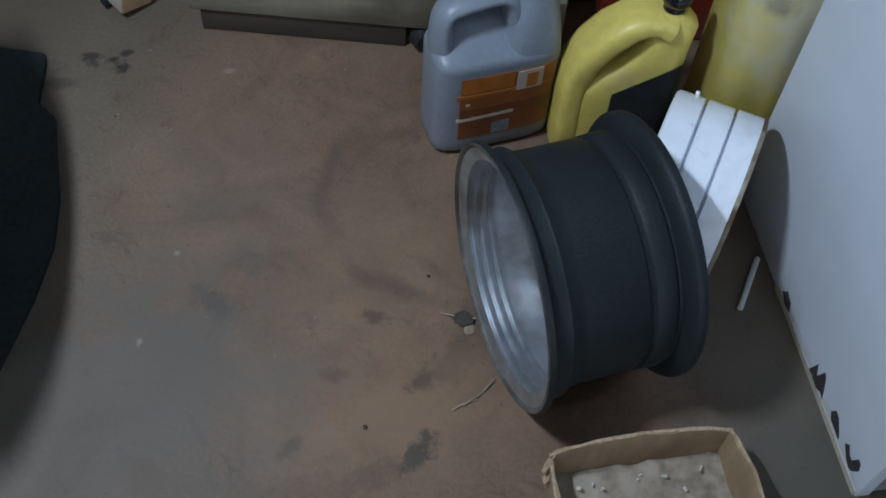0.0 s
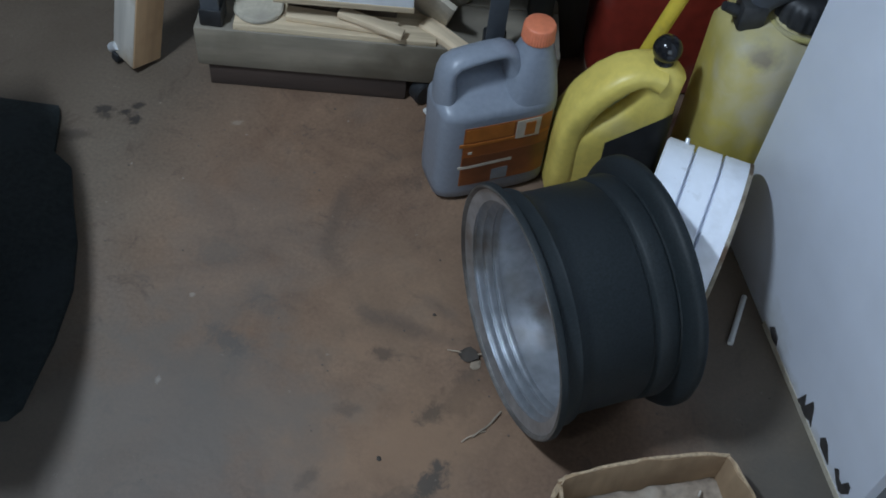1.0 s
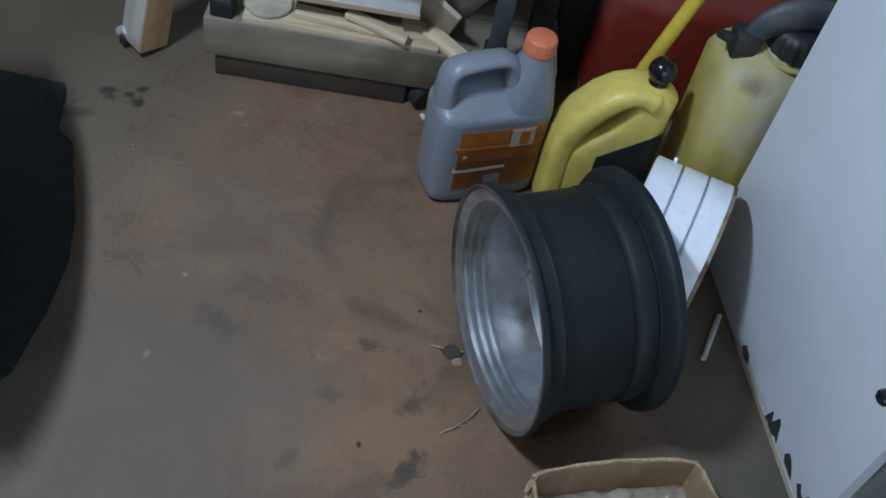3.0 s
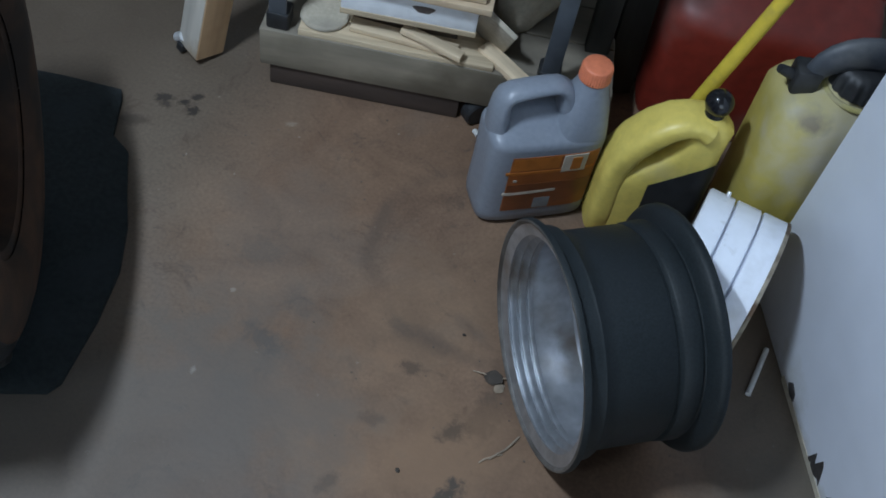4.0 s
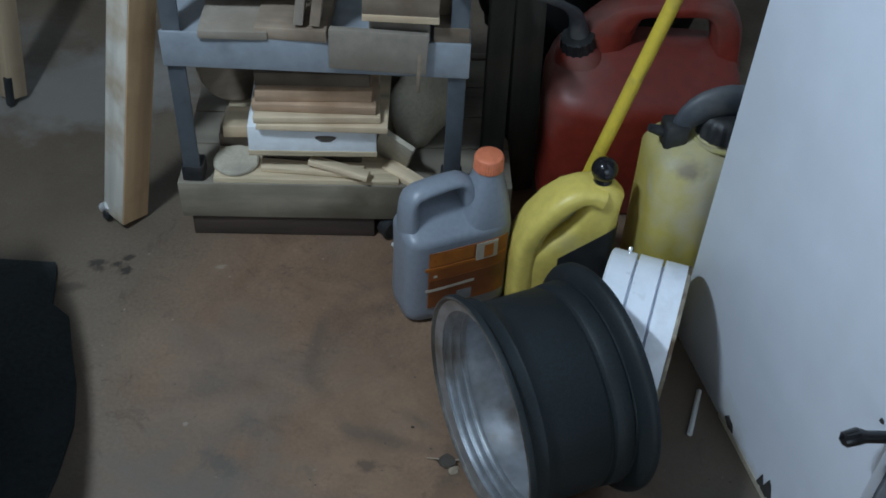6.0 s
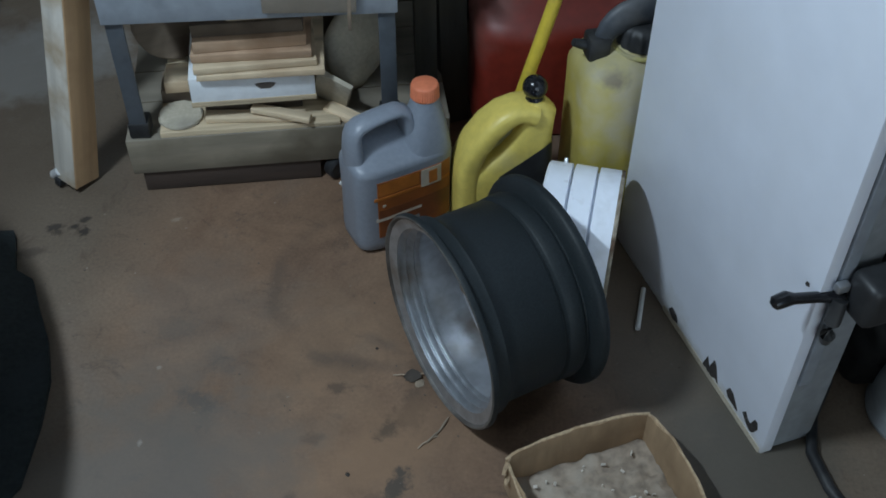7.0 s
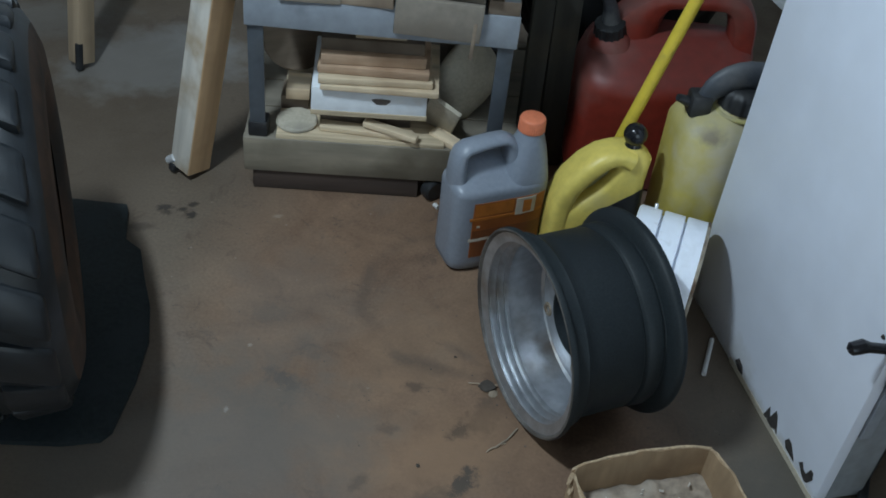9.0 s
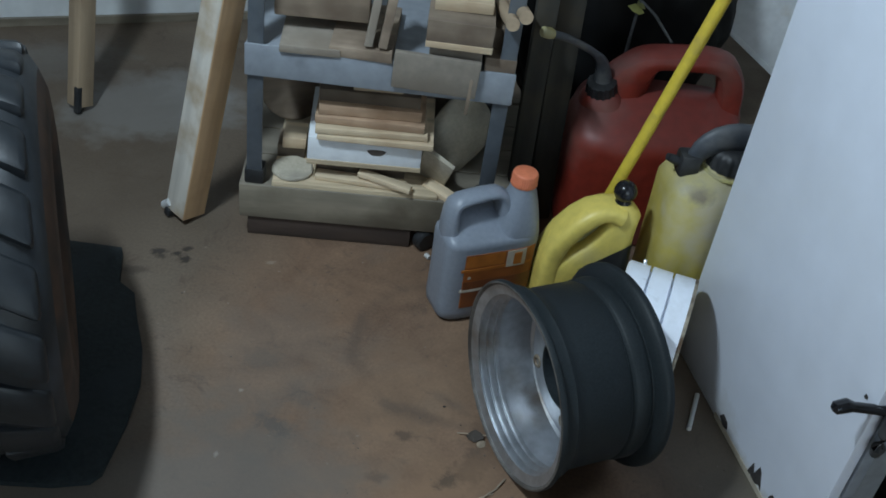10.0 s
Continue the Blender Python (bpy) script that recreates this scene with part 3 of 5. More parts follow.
def wheel_rim():
    """A small steel wheel without a tyre, lying on its tread, axis level."""
    R, W = 0.1635, 0.187
    yaw = radians(29.1)
    axis = Vector((math.cos(yaw), math.sin(yaw), 0))
    m = Matrix.Translation((0.036, 1.130, R + 0.001)) @ axis.to_track_quat("Z", "Y").to_matrix().to_4x4()
    rim = thing("wheel_rim", m, "black steel wheel rim with dull silver inside, lying on the floor", "wheel rim")
    outer = [(R - 0.0015, 0.001), (R, 0.004), (R, 0.009), (R - 0.005, 0.012), (R - 0.012, 0.015), (R - 0.0135, 0.030), (R - 0.0125, 0.033),
             (R - 0.0145, 0.037), (R - 0.0205, 0.044), (R - 0.0215, 0.056), (R - 0.0215, 0.127), (R - 0.0225, 0.1285), (R - 0.0250, 0.1300), (R - 0.0250, 0.1325), (R - 0.0215, 0.1350), (R - 0.0200, 0.137),
             (R - 0.0185, 0.158), (R - 0.0195, 0.1600), (R - 0.0215, 0.1620), (R - 0.0210, 0.1645), (R - 0.012, 0.168), (R - 0.003, 0.173), (R, 0.177), (R, W - 0.003), (R - 0.002, W)]
    bm = B()
    lathe(bm, outer, 96)
    part("outer_barrel", bm, BLACK_PAINT, rim, "black painted outer face of the wheel barrel")
    lip = [(R - 0.0015, 0.001), (R - 0.004, 0.000), (R - 0.0060, 0.0010), (R - 0.0078, 0.0045)]
    # three rolled ridges behind the lip, then the plain barrel
    ridge = [(R - 0.0195 - 0.0030 * k + 0.0035 * math.cos(2 * math.pi * (f - 0.5)), 0.0095 + 0.0122 * (k + f)) for k in range(3) for f in (0.0, 0.12, 0.25, 0.38, 0.5, 0.62, 0.75, 0.88)]
    inner = [(R - 0.0078, 0.0045), (R - 0.0120, 0.0068)] + ridge + [(R - 0.0275, 0.047), (R - 0.0280, 0.052), (R - 0.0280, 0.148),
             (R - 0.0265, 0.156), (R - 0.0250, 0.162), (R - 0.022, 0.170), (R - 0.008, 0.180), (R - 0.004, W), (R - 0.002, W)]
    bm = B()
    lathe(bm, inner, 96)
    part("inner_barrel", bm, BARE_STEEL, rim, "dull silver inner face with ridges")
    bm = B()
    lathe(bm, lip, 96)
    part("rim_lip", bm, WORN_LIP, rim, "worn lip with rusty flecks")
    bm = B()
    ri = R - 0.0280
    lathe(bm, [(ri, 0.104), (ri - 0.004, 0.109), (ri - 0.012, 0.1095), (ri - 0.03, 0.094), (ri - 0.045, 0.088), (0.058, 0.086), (0.056, 0.092), (0.058, 0.0905), (ri - 0.045, 0.094), (ri - 0.03, 0.100), (ri - 0.012, 0.115), (ri, 0.115)], 72)
    disc = part("wheel_disc", bm, BARE_STEEL, rim, "dished silver centre disc with hub hole")
    bm = B()
    lathe(bm, [(0.059, 0.0858), (0.055, 0.0840), (0.0525, 0.0855), (0.0515, 0.096), (0.0525, 0.122), (0.0545, 0.122), (0.056, 0.092), (0.059, 0.0862)], 48)
    part("hub_ring", bm, BLACK_PAINT, disc, "dark collar round the hub hole")
    for k in range(4):
        a = math.pi / 4 + k * math.pi / 2 + 0.3
        bm = B()
        lathe(bm, [(0.0055, 0.002), (0.0065, -0.0015), (0.0095, -0.0025), (0.0115, -0.001), (0.012, 0.002)], 16,
              Matrix.Translation((0.078 * math.cos(a), 0.078 * math.sin(a), 0.0865)))
        part("bolt_seat", bm, RUSTY_STEEL, disc, "rusty bolt seat")
    return rim


wheel_rim()

# ---- the small white wheel behind it ----


def small_wheel():
    R, W = 0.1125, 0.120
    axis = Vector((0.978, -0.208, 0)).normalized()
    m = Matrix.Translation((0.201, 1.379, R + 0.0006)) @ axis.to_track_quat("Z", "Y").to_matrix().to_4x4()
    w = thing("small_wheel", m, "small white painted wheel rim standing against the white door", "wheel rim")
    bm = B()
    lathe(bm, [(R - 0.004, 0.0), (R, 0.003), (R - 0.0004, 0.0375), (R - 0.0015, 0.0385), (R - 0.010, 0.0390), (R - 0.010, 0.0420), (R - 0.0015, 0.0425), (R, 0.0435), (R - 0.0004, 0.0768), (R - 0.0015, 0.0778), (R - 0.010, 0.0783), (R - 0.010, 0.0813), (R - 0.0015, 0.0818), (R, 0.0828),
               (R, W - 0.004), (R - 0.002, W - 0.001)], 96)
    part("barrel", bm, WHITE_PAINTED, w)
    bm = B()
    lathe(bm, [(R - 0.002, W - 0.001), (R - 0.004, W), (R - 0.012, W - 0.003), (R - 0.018, W - 0.022), (R - 0.03, W - 0.030), (0.03, W - 0.036), (0.028, W - 0.05), (0.0, W - 0.05)], 72)
    part("outer_disc", bm, RUSTY_STEEL, w, "rust-flecked outer disc")
    bm = B()
    lathe(bm, [(R - 0.001, W - 0.005), (R + 0.0006, W - 0.004), (R + 0.0010, W - 0.001), (R, W + 0.0015), (R - 0.006, W + 0.002), (R - 0.008, W - 0.001)], 96)
    part("lip", bm, RUSTY_STEEL, w, "bare rust-flecked outer lip")
    bm = B()
    lathe(bm, [(R - 0.004, 0.0), (R - 0.010, 0.001), (R - 0.015, 0.02), (0.03, 0.03), (0.0, 0.03)], 72)
    part("inner_disc", bm, BARE_STEEL, w)
    for z, a in ((0.040, 0.0),):
        bm = B()
        up = (m.to_3x3().inverted() @ Vector((0, 0.70, 1))).normalized()
        o = up * (R - 0.004) + Vector((0, 0, z))
        tube(bm, [o, o + up * 0.011, o + up * 0.0125], [0.0032, 0.0032, 0.0022], 12)
        part("valve_stem", bm, BRIGHT, w, "short bright valve stem")
    return w


small_wheel()

# ---- jugs ----


def face_patch(bm, x0, x1, z0, z1, hx, hy, p, off, slope=0.0, nx=14, nz=2):
    """A thin sheet that follows the front of a rounded-rectangle body."""
    grid = []
    for i in range(nx + 1):
        x = x0 + (x1 - x0) * i / nx
        y = -hy * max(0.0, 1 - abs(x / hx) ** p) ** (1 / p) - off
        grid.append([bm.verts.new((x, y, z0 + (z1 - z0) * j / nz + slope * (x - x0))) for j in range(nz + 1)])
    for i in range(nx):
        for j in range(nz):
            bm.faces.new((grid[i][j], grid[i + 1][j], grid[i + 1][j + 1], grid[i][j + 1]))
    ext = bmesh.ops.extrude_face_region(bm, geom=bm.faces[:])
    for v in ext["geom"]:
        if isinstance(v, bmesh.types.BMVert):
            v.co.y += 0.0012


def grey_jug():
    jug = thing("coolant_jug", pose(-0.036, 1.502, 0.0, 0, 0, 29), "grey plastic jug with an orange cap and an orange label", "jug")
    hx, hy, p = 0.091, 0.049, 5.0
    bm = B()
    superloop(bm, [(0.0, 0, 0, hx - 0.014, hy - 0.014, 4), (0.002, 0, 0, hx - 0.007, hy - 0.007, p), (0.010, 0, 0, hx - 0.001, hy - 0.001, p), (0.025, 0, 0, hx, hy, p),
                   (0.100, 0, 0, hx - 0.001, hy - 0.001, p), (0.168, 0, 0, hx, hy, p), (0.175, 0, 0, hx - 0.001, hy - 0.001, p), (0.180, 0, 0, hx - 0.003, hy - 0.005, p),
                   (0.184, 0, 0, hx - 0.006, hy - 0.012, p), (0.189, 0, 0.004, hx - 0.009, hy - 0.020, 4), (0.196, 0, 0.012, hx - 0.012, hy - 0.027, 4), (0.206, 0, 0.018, hx - 0.018, hy - 0.033, 3.5), (0.211, 0.0, 0.020, hx - 0.028, hy - 0.040, 3)], 56)
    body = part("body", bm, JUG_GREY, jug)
    bm = B()
    superloop(bm, [(0.178, 0.050, 0, 0.040, 0.046, 4), (0.196, 0.051, 0, 0.038, 0.042, 3.5), (0.214, 0.053, 0, 0.035, 0.036, 3), (0.234, 0.055, 0, 0.031, 0.030, 2.4), (0.250, 0.056, 0, 0.026, 0.0265, 2),
                   (0.262, 0.056, 0, 0.0225, 0.0225, 2), (0.270, 0.056, 0, 0.0215, 0.0215, 2)], 40)
    part("neck", bm, JUG_GREY, jug)
    bm = B()
    pts = [(-0.074, 0, 0.174), (-0.0750, 0, 0.200), (-0.0745, 0, 0.222), (-0.071, 0, 0.235), (-0.061, 0, 0.2425), (-0.040, 0, 0.2465), (-0.012, 0, 0.2500), (0.006, 0, 0.2500), (0.017, 0, 0.244), (0.023, 0, 0.230), (0.027, 0, 0.208)]
    pts = [(x, 0.004, z + 0.002) for x, y, z in pts]
    tube(bm, pts, [0.0165, 0.0150, 0.0135, 0.0125, 0.0115, 0.0110, 0.0105, 0.0105, 0.011, 0.013, 0.015], 20, 1.8, up=Vector((0, 1, 0)))
    part("handle", bm, JUG_GREY, jug)
    bm = B()
    c = Matrix.Translation((0.056, 0, 0))
    prof = [(0.0, 0.2905), (0.019, 0.2905), (0.0215, 0.289), (0.0225, 0.285), (0.0228, 0.269), (0.0235, 0.2665), (0.0225, 0.2645), (0.018, 0.2645)]
    ribbed(bm, prof, 36, 0.0008, c, 0.0221)
    part("cap", bm, CAP_ORANGE, jug, "ribbed orange screw cap")
    bm = B()
    face_patch(bm, -0.058, 0.080, 0.036, 0.158, hx - 0.001, hy, p, 0.0008)
    label = part("label", bm, LABEL_ORANGE, jug, "orange and brown printed label")
    bm = B()
    face_patch(bm, -0.057, 0.079, 0.037, 0.098, hx - 0.001, hy, p, 0.0011)
    part("print_field", bm, LABEL_BROWN, label, "red-brown lower field")
    bm = B()
    face_patch(bm, -0.056, 0.018, 0.130, 0.155, hx - 0.001, hy, p, 0.0011)
    part("print_field", bm, LABEL_AMBER, label, "bright orange upper field")
    bm = B()
    face_patch(bm, -0.064, 0.078, 0.120, 0.126, hx - 0.001, hy, p, 0.0013)
    part("print_bar", bm, LABEL_AMBER, label)
    bm = B()
    face_patch(bm, -0.062, 0.022, 0.073, 0.079, hx - 0.001, hy, p, 0.0013, 0.03)
    part("print_bar", bm, LABEL_LIGHT, label)
    bm = B()
    face_patch(bm, 0.022, 0.060, 0.120, 0.156, hx - 0.001, hy, p, 0.0016)
    part("print_patch", bm, LABEL_LIGHT, label)
    bm = B()
    face_patch(bm, 0.036, 0.052, 0.124, 0.150, hx - 0.001, hy, p, 0.0021)
    part("print_patch", bm, LABEL_AMBER, label)
    bm = B()
    face_patch(bm, -0.008, 0.018, 0.038, 0.062, hx - 0.001, hy, p, 0.0013)
    part("print_patch", bm, PANEL_EDGE, label)
    bm = B()
    face_patch(bm, -0.050, -0.044, 0.104, 0.109, hx - 0.001, hy, p, 0.0013)
    part("print_patch", bm, LABEL_LIGHT, label)
    return jug


grey_jug()


def yellow_jug():
    jug = thing("yellow_jug", pose(0.141, 1.520, 0.0, 0, 0, 11), "yellow plastic jug with a sloping handle and a round black cap", "jug")
    hx, hy, p = 0.083, 0.044, 4.5
    bm = B()
    rows = [(0.0, 0, 0, hx - 0.012, hy - 0.012, p), (0.003, 0, 0, hx - 0.004, hy - 0.004, p), (0.015, 0, 0, hx, hy - 0.003, p), (0.110, 0, 0, hx, hy - 0.004, p), (0.135, 0.008, 0, hx - 0.009, hy - 0.005, p),
            (0.155, 0.023, 0, hx - 0.024, hy - 0.008, p), (0.175, 0.037, 0, hx - 0.039, hy - 0.011, p), (0.200, 0.047, 0, hx - 0.049, hy - 0.014, 4), (0.225, 0.054, 0, hx - 0.053, hy - 0.018, 3.4),
            (0.240, 0.054, 0, 0.0325, 0.0255, 2.8), (0.252, 0.052, 0, 0.026, 0.022, 2.2), (0.262, 0.050, 0, 0.018, 0.018, 2)]
    superloop(bm, rows, 48)
    part("body", bm, YELLOW, jug)
    bm = B()
    spine = [(-0.0585, 0, 0.004), (-0.0595, 0, 0.012), (-0.061, 0, 0.060), (-0.0620, 0, 0.110), (-0.0600, 0, 0.148), (-0.0460, 0, 0.184), (-0.0240, 0, 0.216), (-0.002, 0, 0.236), (0.018, 0, 0.2450), (0.034, 0, 0.2460), (0.050, 0, 0.240)]
    rings = tube(bm, spine, [0.0185, 0.0215, 0.0220, 0.0215, 0.0205, 0.0195, 0.0188, 0.0178, 0.0165, 0.0165, 0.018], 24, 1.0, up=Vector((0, 1, 0)))
    for ring, c in zip(rings, spine):                     # squared-off section, deeper than wide
        c = Vector(c)
        for v in ring:
            d = v.co - c
            f = (abs(d.y / d.length) ** 3.5 + (max(0.0, 1 - (d.y / d.length) ** 2) ** 0.5) ** 3.5) ** (-1 / 3.5)
            d *= f
            v.co = c + Vector((d.x, d.y * 1.9, d.z))
    part("handle", bm, YELLOW, jug)
    bm = B()
    slab(bm, [(-0.056, 0.120), (0.012, 0.130), (0.050, 0.200), (0.046, 0.238), (0.010, 0.240), (-0.026, 0.212), (-0.048, 0.180)], -0.006, 0.006)
    part("grip_web", bm, YELLOW_OLD, jug, "duller yellow recessed web inside the handle")
    bm = B()
    r = 0.0205
    lathe(bm, [(0.0, 0.284 + r)] + [(r * math.sin(a), 0.284 + r * math.cos(a)) for a in [math.pi * k / 14 for k in range(1, 12)]] + [(0.016, 0.258)], 32, Matrix.Translation((0.050, 0, 0)))
    part("cap", bm, BLACK_GLOSS, jug, "glossy black ball-shaped cap")
    bm = B()
    o = 0.0012
    around = []
    for k in range(20):
        z = 0.016 + 0.009 * k
        lo = max(i for i, r in enumerate(rows) if r[0] <= z)
        a, b = rows[lo], rows[lo + 1]
        f = (z - a[0]) / (b[0] - a[0])
        q = [u + (v - u) * f for u, v in zip(a, b)]
        around.append((z, q[1], q[2], q[3] + o, q[4] + o, q[5]))
    superloop(bm, around, 96, False, p)
    for co, no in (((0, -0.004, 0), (0, 1, 0)), ((-0.012, 0, 0), (-1, 0, 0)), ((-0.03, 0, 0.124), (-0.62, 0, 1))):
        bmesh.ops.bisect_plane(bm, geom=bm.verts[:] + bm.edges[:] + bm.faces[:], plane_co=co, plane_no=no, clear_outer=True)
    part("label", bm, LABEL_DARK, jug, "dark printed label wrapping the front")
    bm = B()
    tube(bm, [(0.024, -0.004, 0.252), (0.050, 0.021, 0.256), (0.072, 0.0, 0.252)], 0.003, 8)
    part("cap_strap", bm, YELLOW_OLD, jug)
    return jug


yellow_jug()


def yellow_pole():
    d = Vector((0.25, 0.05, 1.0)).normalized()
    foot = Vector((0.124, 1.60, 0.004))
    pole = thing("broom_pole", Matrix.Translation(foot), "yellow painted pole leaning behind the jugs", "pole")
    bm = B()
    tube(bm, [d * s for s in (0.012, 0.3, 0.6, 0.9, 1.25)], 0.0112, 18)
    part("shaft", bm, YELLOW_POLE, pole)
    bm = B()
    tube(bm, [d * s for s in (0.0, 0.004, 0.05, 0.053)], [0.010, 0.0135, 0.0135, 0.0115], 18)
    part("foot_cap", bm, YELLOW_OLD, pole)


yellow_pole()


def sprayer_tank():
    tank = thing("sprayer_tank", pose(0.342, 1.578, 0.0, 0, 0, 12) @ Matrix.Diagonal((1, 1, 1.09, 1)), "dirty yellow translucent tank sprayer with black lid and grip", "sprayer")
    bm = B()
    superloop(bm, [(0.0, 0, 0, 0.075, 0.062, 3), (0.006, 0, 0, 0.084, 0.070, 4), (0.03, 0, 0, 0.088, 0.074, 4.5), (0.20, 0, 0, 0.089, 0.074, 4.5), (0.268, 0, 0, 0.090, 0.073, 4.5),
                   (0.288, 0, 0, 0.084, 0.066, 3.6), (0.302, 0, 0, 0.066, 0.052, 2.6), (0.312, 0.014, -0.004, 0.042, 0.040, 2), (0.322, 0.018, -0.006, 0.037, 0.037, 2)], 48)
    part("tank", bm, TANK_YELLOW, tank)
    bm = B()
    ribbed(bm, [(0.0, 0.352), (0.030, 0.351), (0.038, 0.346), (0.042, 0.338), (0.043, 0.318), (0.040, 0.314), (0.030, 0.314)], 18, 0.0025, Matrix.Translation((0.018, -0.006, 0)), 0.0405)
    part("lid", bm, BLACK_PLASTIC, tank, "ribbed black screw lid")
    bm = B()
    pts = arc(lambda a: (0.018 - 0.070 * math.cos(a), -0.010, 0.320 + 0.050 * math.sin(a)), 0.0, math.pi * 0.94, 13)
    tube(bm, pts, [0.015, 0.017, 0.020, 0.0225, 0.024, 0.0245, 0.0245, 0.024, 0.023, 0.021, 0.018, 0.016, 0.014], 16, 0.62, up=Vector((0, 1, 0)))
    part("grip", bm, GREY_PLASTIC, tank, "dark grey arched grip")
    bm = B()
    box(bm, (-0.078, -0.024, 0.296), (-0.040, 0.014, 0.336), 0.007)
    tube(bm, [(-0.076, -0.006, 0.318), (-0.100, -0.010, 0.328)], [0.009, 0.006], 10)
    part("valve", bm, BLACK_PLASTIC, tank, "black valve block")
    bm = B()
    tube(bm, arc(lambda a: (0.018 + 0.047 * math.cos(a), -0.006 + 0.047 * math.sin(a), 0.310), 0, 2 * math.pi, 30), 0.004, 8)
    part("collar", bm, YELLOW_OLD, tank)


sprayer_tank()


def smooth_loop(pts, n):
    """A closed line through a few points, rounded."""
    out, m = [], len(pts)
    for k in range(n):
        f = k * m / n
        i, t = int(f), f - int(f)
        p = [Vector(pts[(i + q) % m]) for q in (-1, 0, 1, 2)]
        out.append(0.5 * (2 * p[1] + (p[2] - p[0]) * t + (2 * p[0] - 5 * p[1] + 4 * p[2] - p[3]) * t * t + (3 * p[1] - p[0] - 3 * p[2] + p[3]) * t ** 3))
    return out


def moulded_frame(bm, outer, inner, y, depth, n=72, sec=14, power=3.0, lean=0.0):
    """A rounded bar round an opening; outlines of (x, z) with matching corners."""
    o, h = smooth_loop(outer, n), smooth_loop(inner, n)
    rings = []
    for a, b in zip(o, h):
        mid, half = (a + b) / 2, (a - b) / 2
        ring = []
        for k in range(sec):
            g = 2 * math.pi * k / sec
            c, s_ = math.cos(g), math.sin(g)
            f = (abs(c) ** power + abs(s_) ** power) ** (-1 / power)
            q = mid + half * (c * f)
            ring.append(bm.verts.new((q.x, y + lean * (q.y - 0.3) + depth * s_ * f, q.y)))
        rings.append(ring)
    for k in range(n):
        a, b = rings[k], rings[(k + 1) % n]
        for q in range(sec):
            bm.faces.new((a[q], a[(q + 1) % sec], b[(q + 1) % sec], b[q]))


def fuel_can():
    can = thing("fuel_can", pose(0.262, 1.852, 0.0, 0, 0, 6), "large dusty red plastic fuel can with a bent dark spout", "fuel can")
    hx, hy = 0.172, 0.104
    bm = B()
    superloop(bm, [(0.0, 0, 0, hx - 0.02, hy - 0.02, 5), (0.006, 0, 0, hx - 0.006, hy - 0.006, 5), (0.03, 0, 0, hx, hy, 5), (0.12, 0, 0, hx - 0.004, hy - 0.003, 5), (0.215, 0, 0, hx, hy, 5),
                   (0.236, 0, 0.001, hx - 0.001, hy - 0.003, 5), (0.250, 0, 0.006, hx - 0.005, hy - 0.011, 4.5), (0.266, 0.001, 0.016, hx - 0.009, hy - 0.025, 4.5), (0.280, 0.003, 0.028, hx - 0.015, hy - 0.044, 4.5),
                   (0.292, 0.005, 0.036, hx - 0.024, hy - 0.058, 4), (0.300, 0.006, 0.040, hx - 0.040, hy - 0.072, 3.5)], 64)
    part("body", bm, RED, can)
    bm = B()
    moulded_frame(bm, [(-0.150, 0.250), (-0.136, 0.304), (-0.096, 0.352), (-0.050, 0.380), (0.022, 0.390), (0.084, 0.394), (0.128, 0.384), (0.156, 0.346), (0.164, 0.290), (0.158, 0.250), (0.03, 0.232), (-0.09, 0.226)],
                  [(-0.030, 0.290), (-0.024, 0.322), (-0.018, 0.342), (-0.008, 0.353), (0.030, 0.355), (0.076, 0.356), (0.094, 0.352), (0.104, 0.338), (0.112, 0.300), (0.104, 0.278), (0.040, 0.272), (-0.018, 0.274)], 0.030, 0.036, lean=0.10)
    part("handle", bm, RED, can, "moulded grip with an opening")
    tilt = Matrix.Translation((-0.120, 0.004, 0.288)) @ pose(0, 0, 0, 10, -10, 0)
    bm = B()
    superloop(bm, [(-0.050, 0, 0, 0.050, 0.058, 3), (-0.010, 0, 0, 0.043, 0.046, 2.6), (0.006, 0, 0, 0.037, 0.038, 2.2), (0.014, 0, 0, 0.031, 0.031, 2)], 36)
    part("neck", bm, RED, can, place=tilt)
    bm = B()
    ribbed(bm, [(0.0, 0.040), (0.020, 0.039), (0.0275, 0.035), (0.0300, 0.014), (0.029, 0.011), (0.02, 0.011)], 16, 0.0020, None, 0.027)
    part("cap", bm, BLACK_PLASTIC, can, "dusty black screw ring", place=tilt)
    bm = B()
    way = [(-0.123, 0.001, 0.318), (-0.134, -0.008, 0.362), (-0.156, -0.030, 0.394), (-0.190, -0.052, 0.420), (-0.228, -0.078, 0.445), (-0.258, -0.094, 0.457)]
    line = smooth_loop(way + [way[-1], way[0]], 64)[:41]
    tube(bm, line, [0.0195 - 0.0125 * min(1.0, k / 16) for k in range(41)], 14)
    part("spout", bm, GREY_PLASTIC, can, "bent dark grey pouring spout")
    bm = B()
    tube(bm, [(-0.252, -0.091, 0.4545), (-0.258, -0.094, 0.457), (-0.272, -0.101, 0.4625), (-0.275, -0.1025, 0.4637)], [0.0085, 0.0105, 0.0100, 0.006], 14)
    part("spout_plug", bm, YELLOW_OLD, can, "dull yellow plug on the spout")


fuel_can()

# ---- the dolly, the rack and the timber on them ----
DOLLY = pose(-0.500, 1.578, 0.0, 0, 0, 7.5)


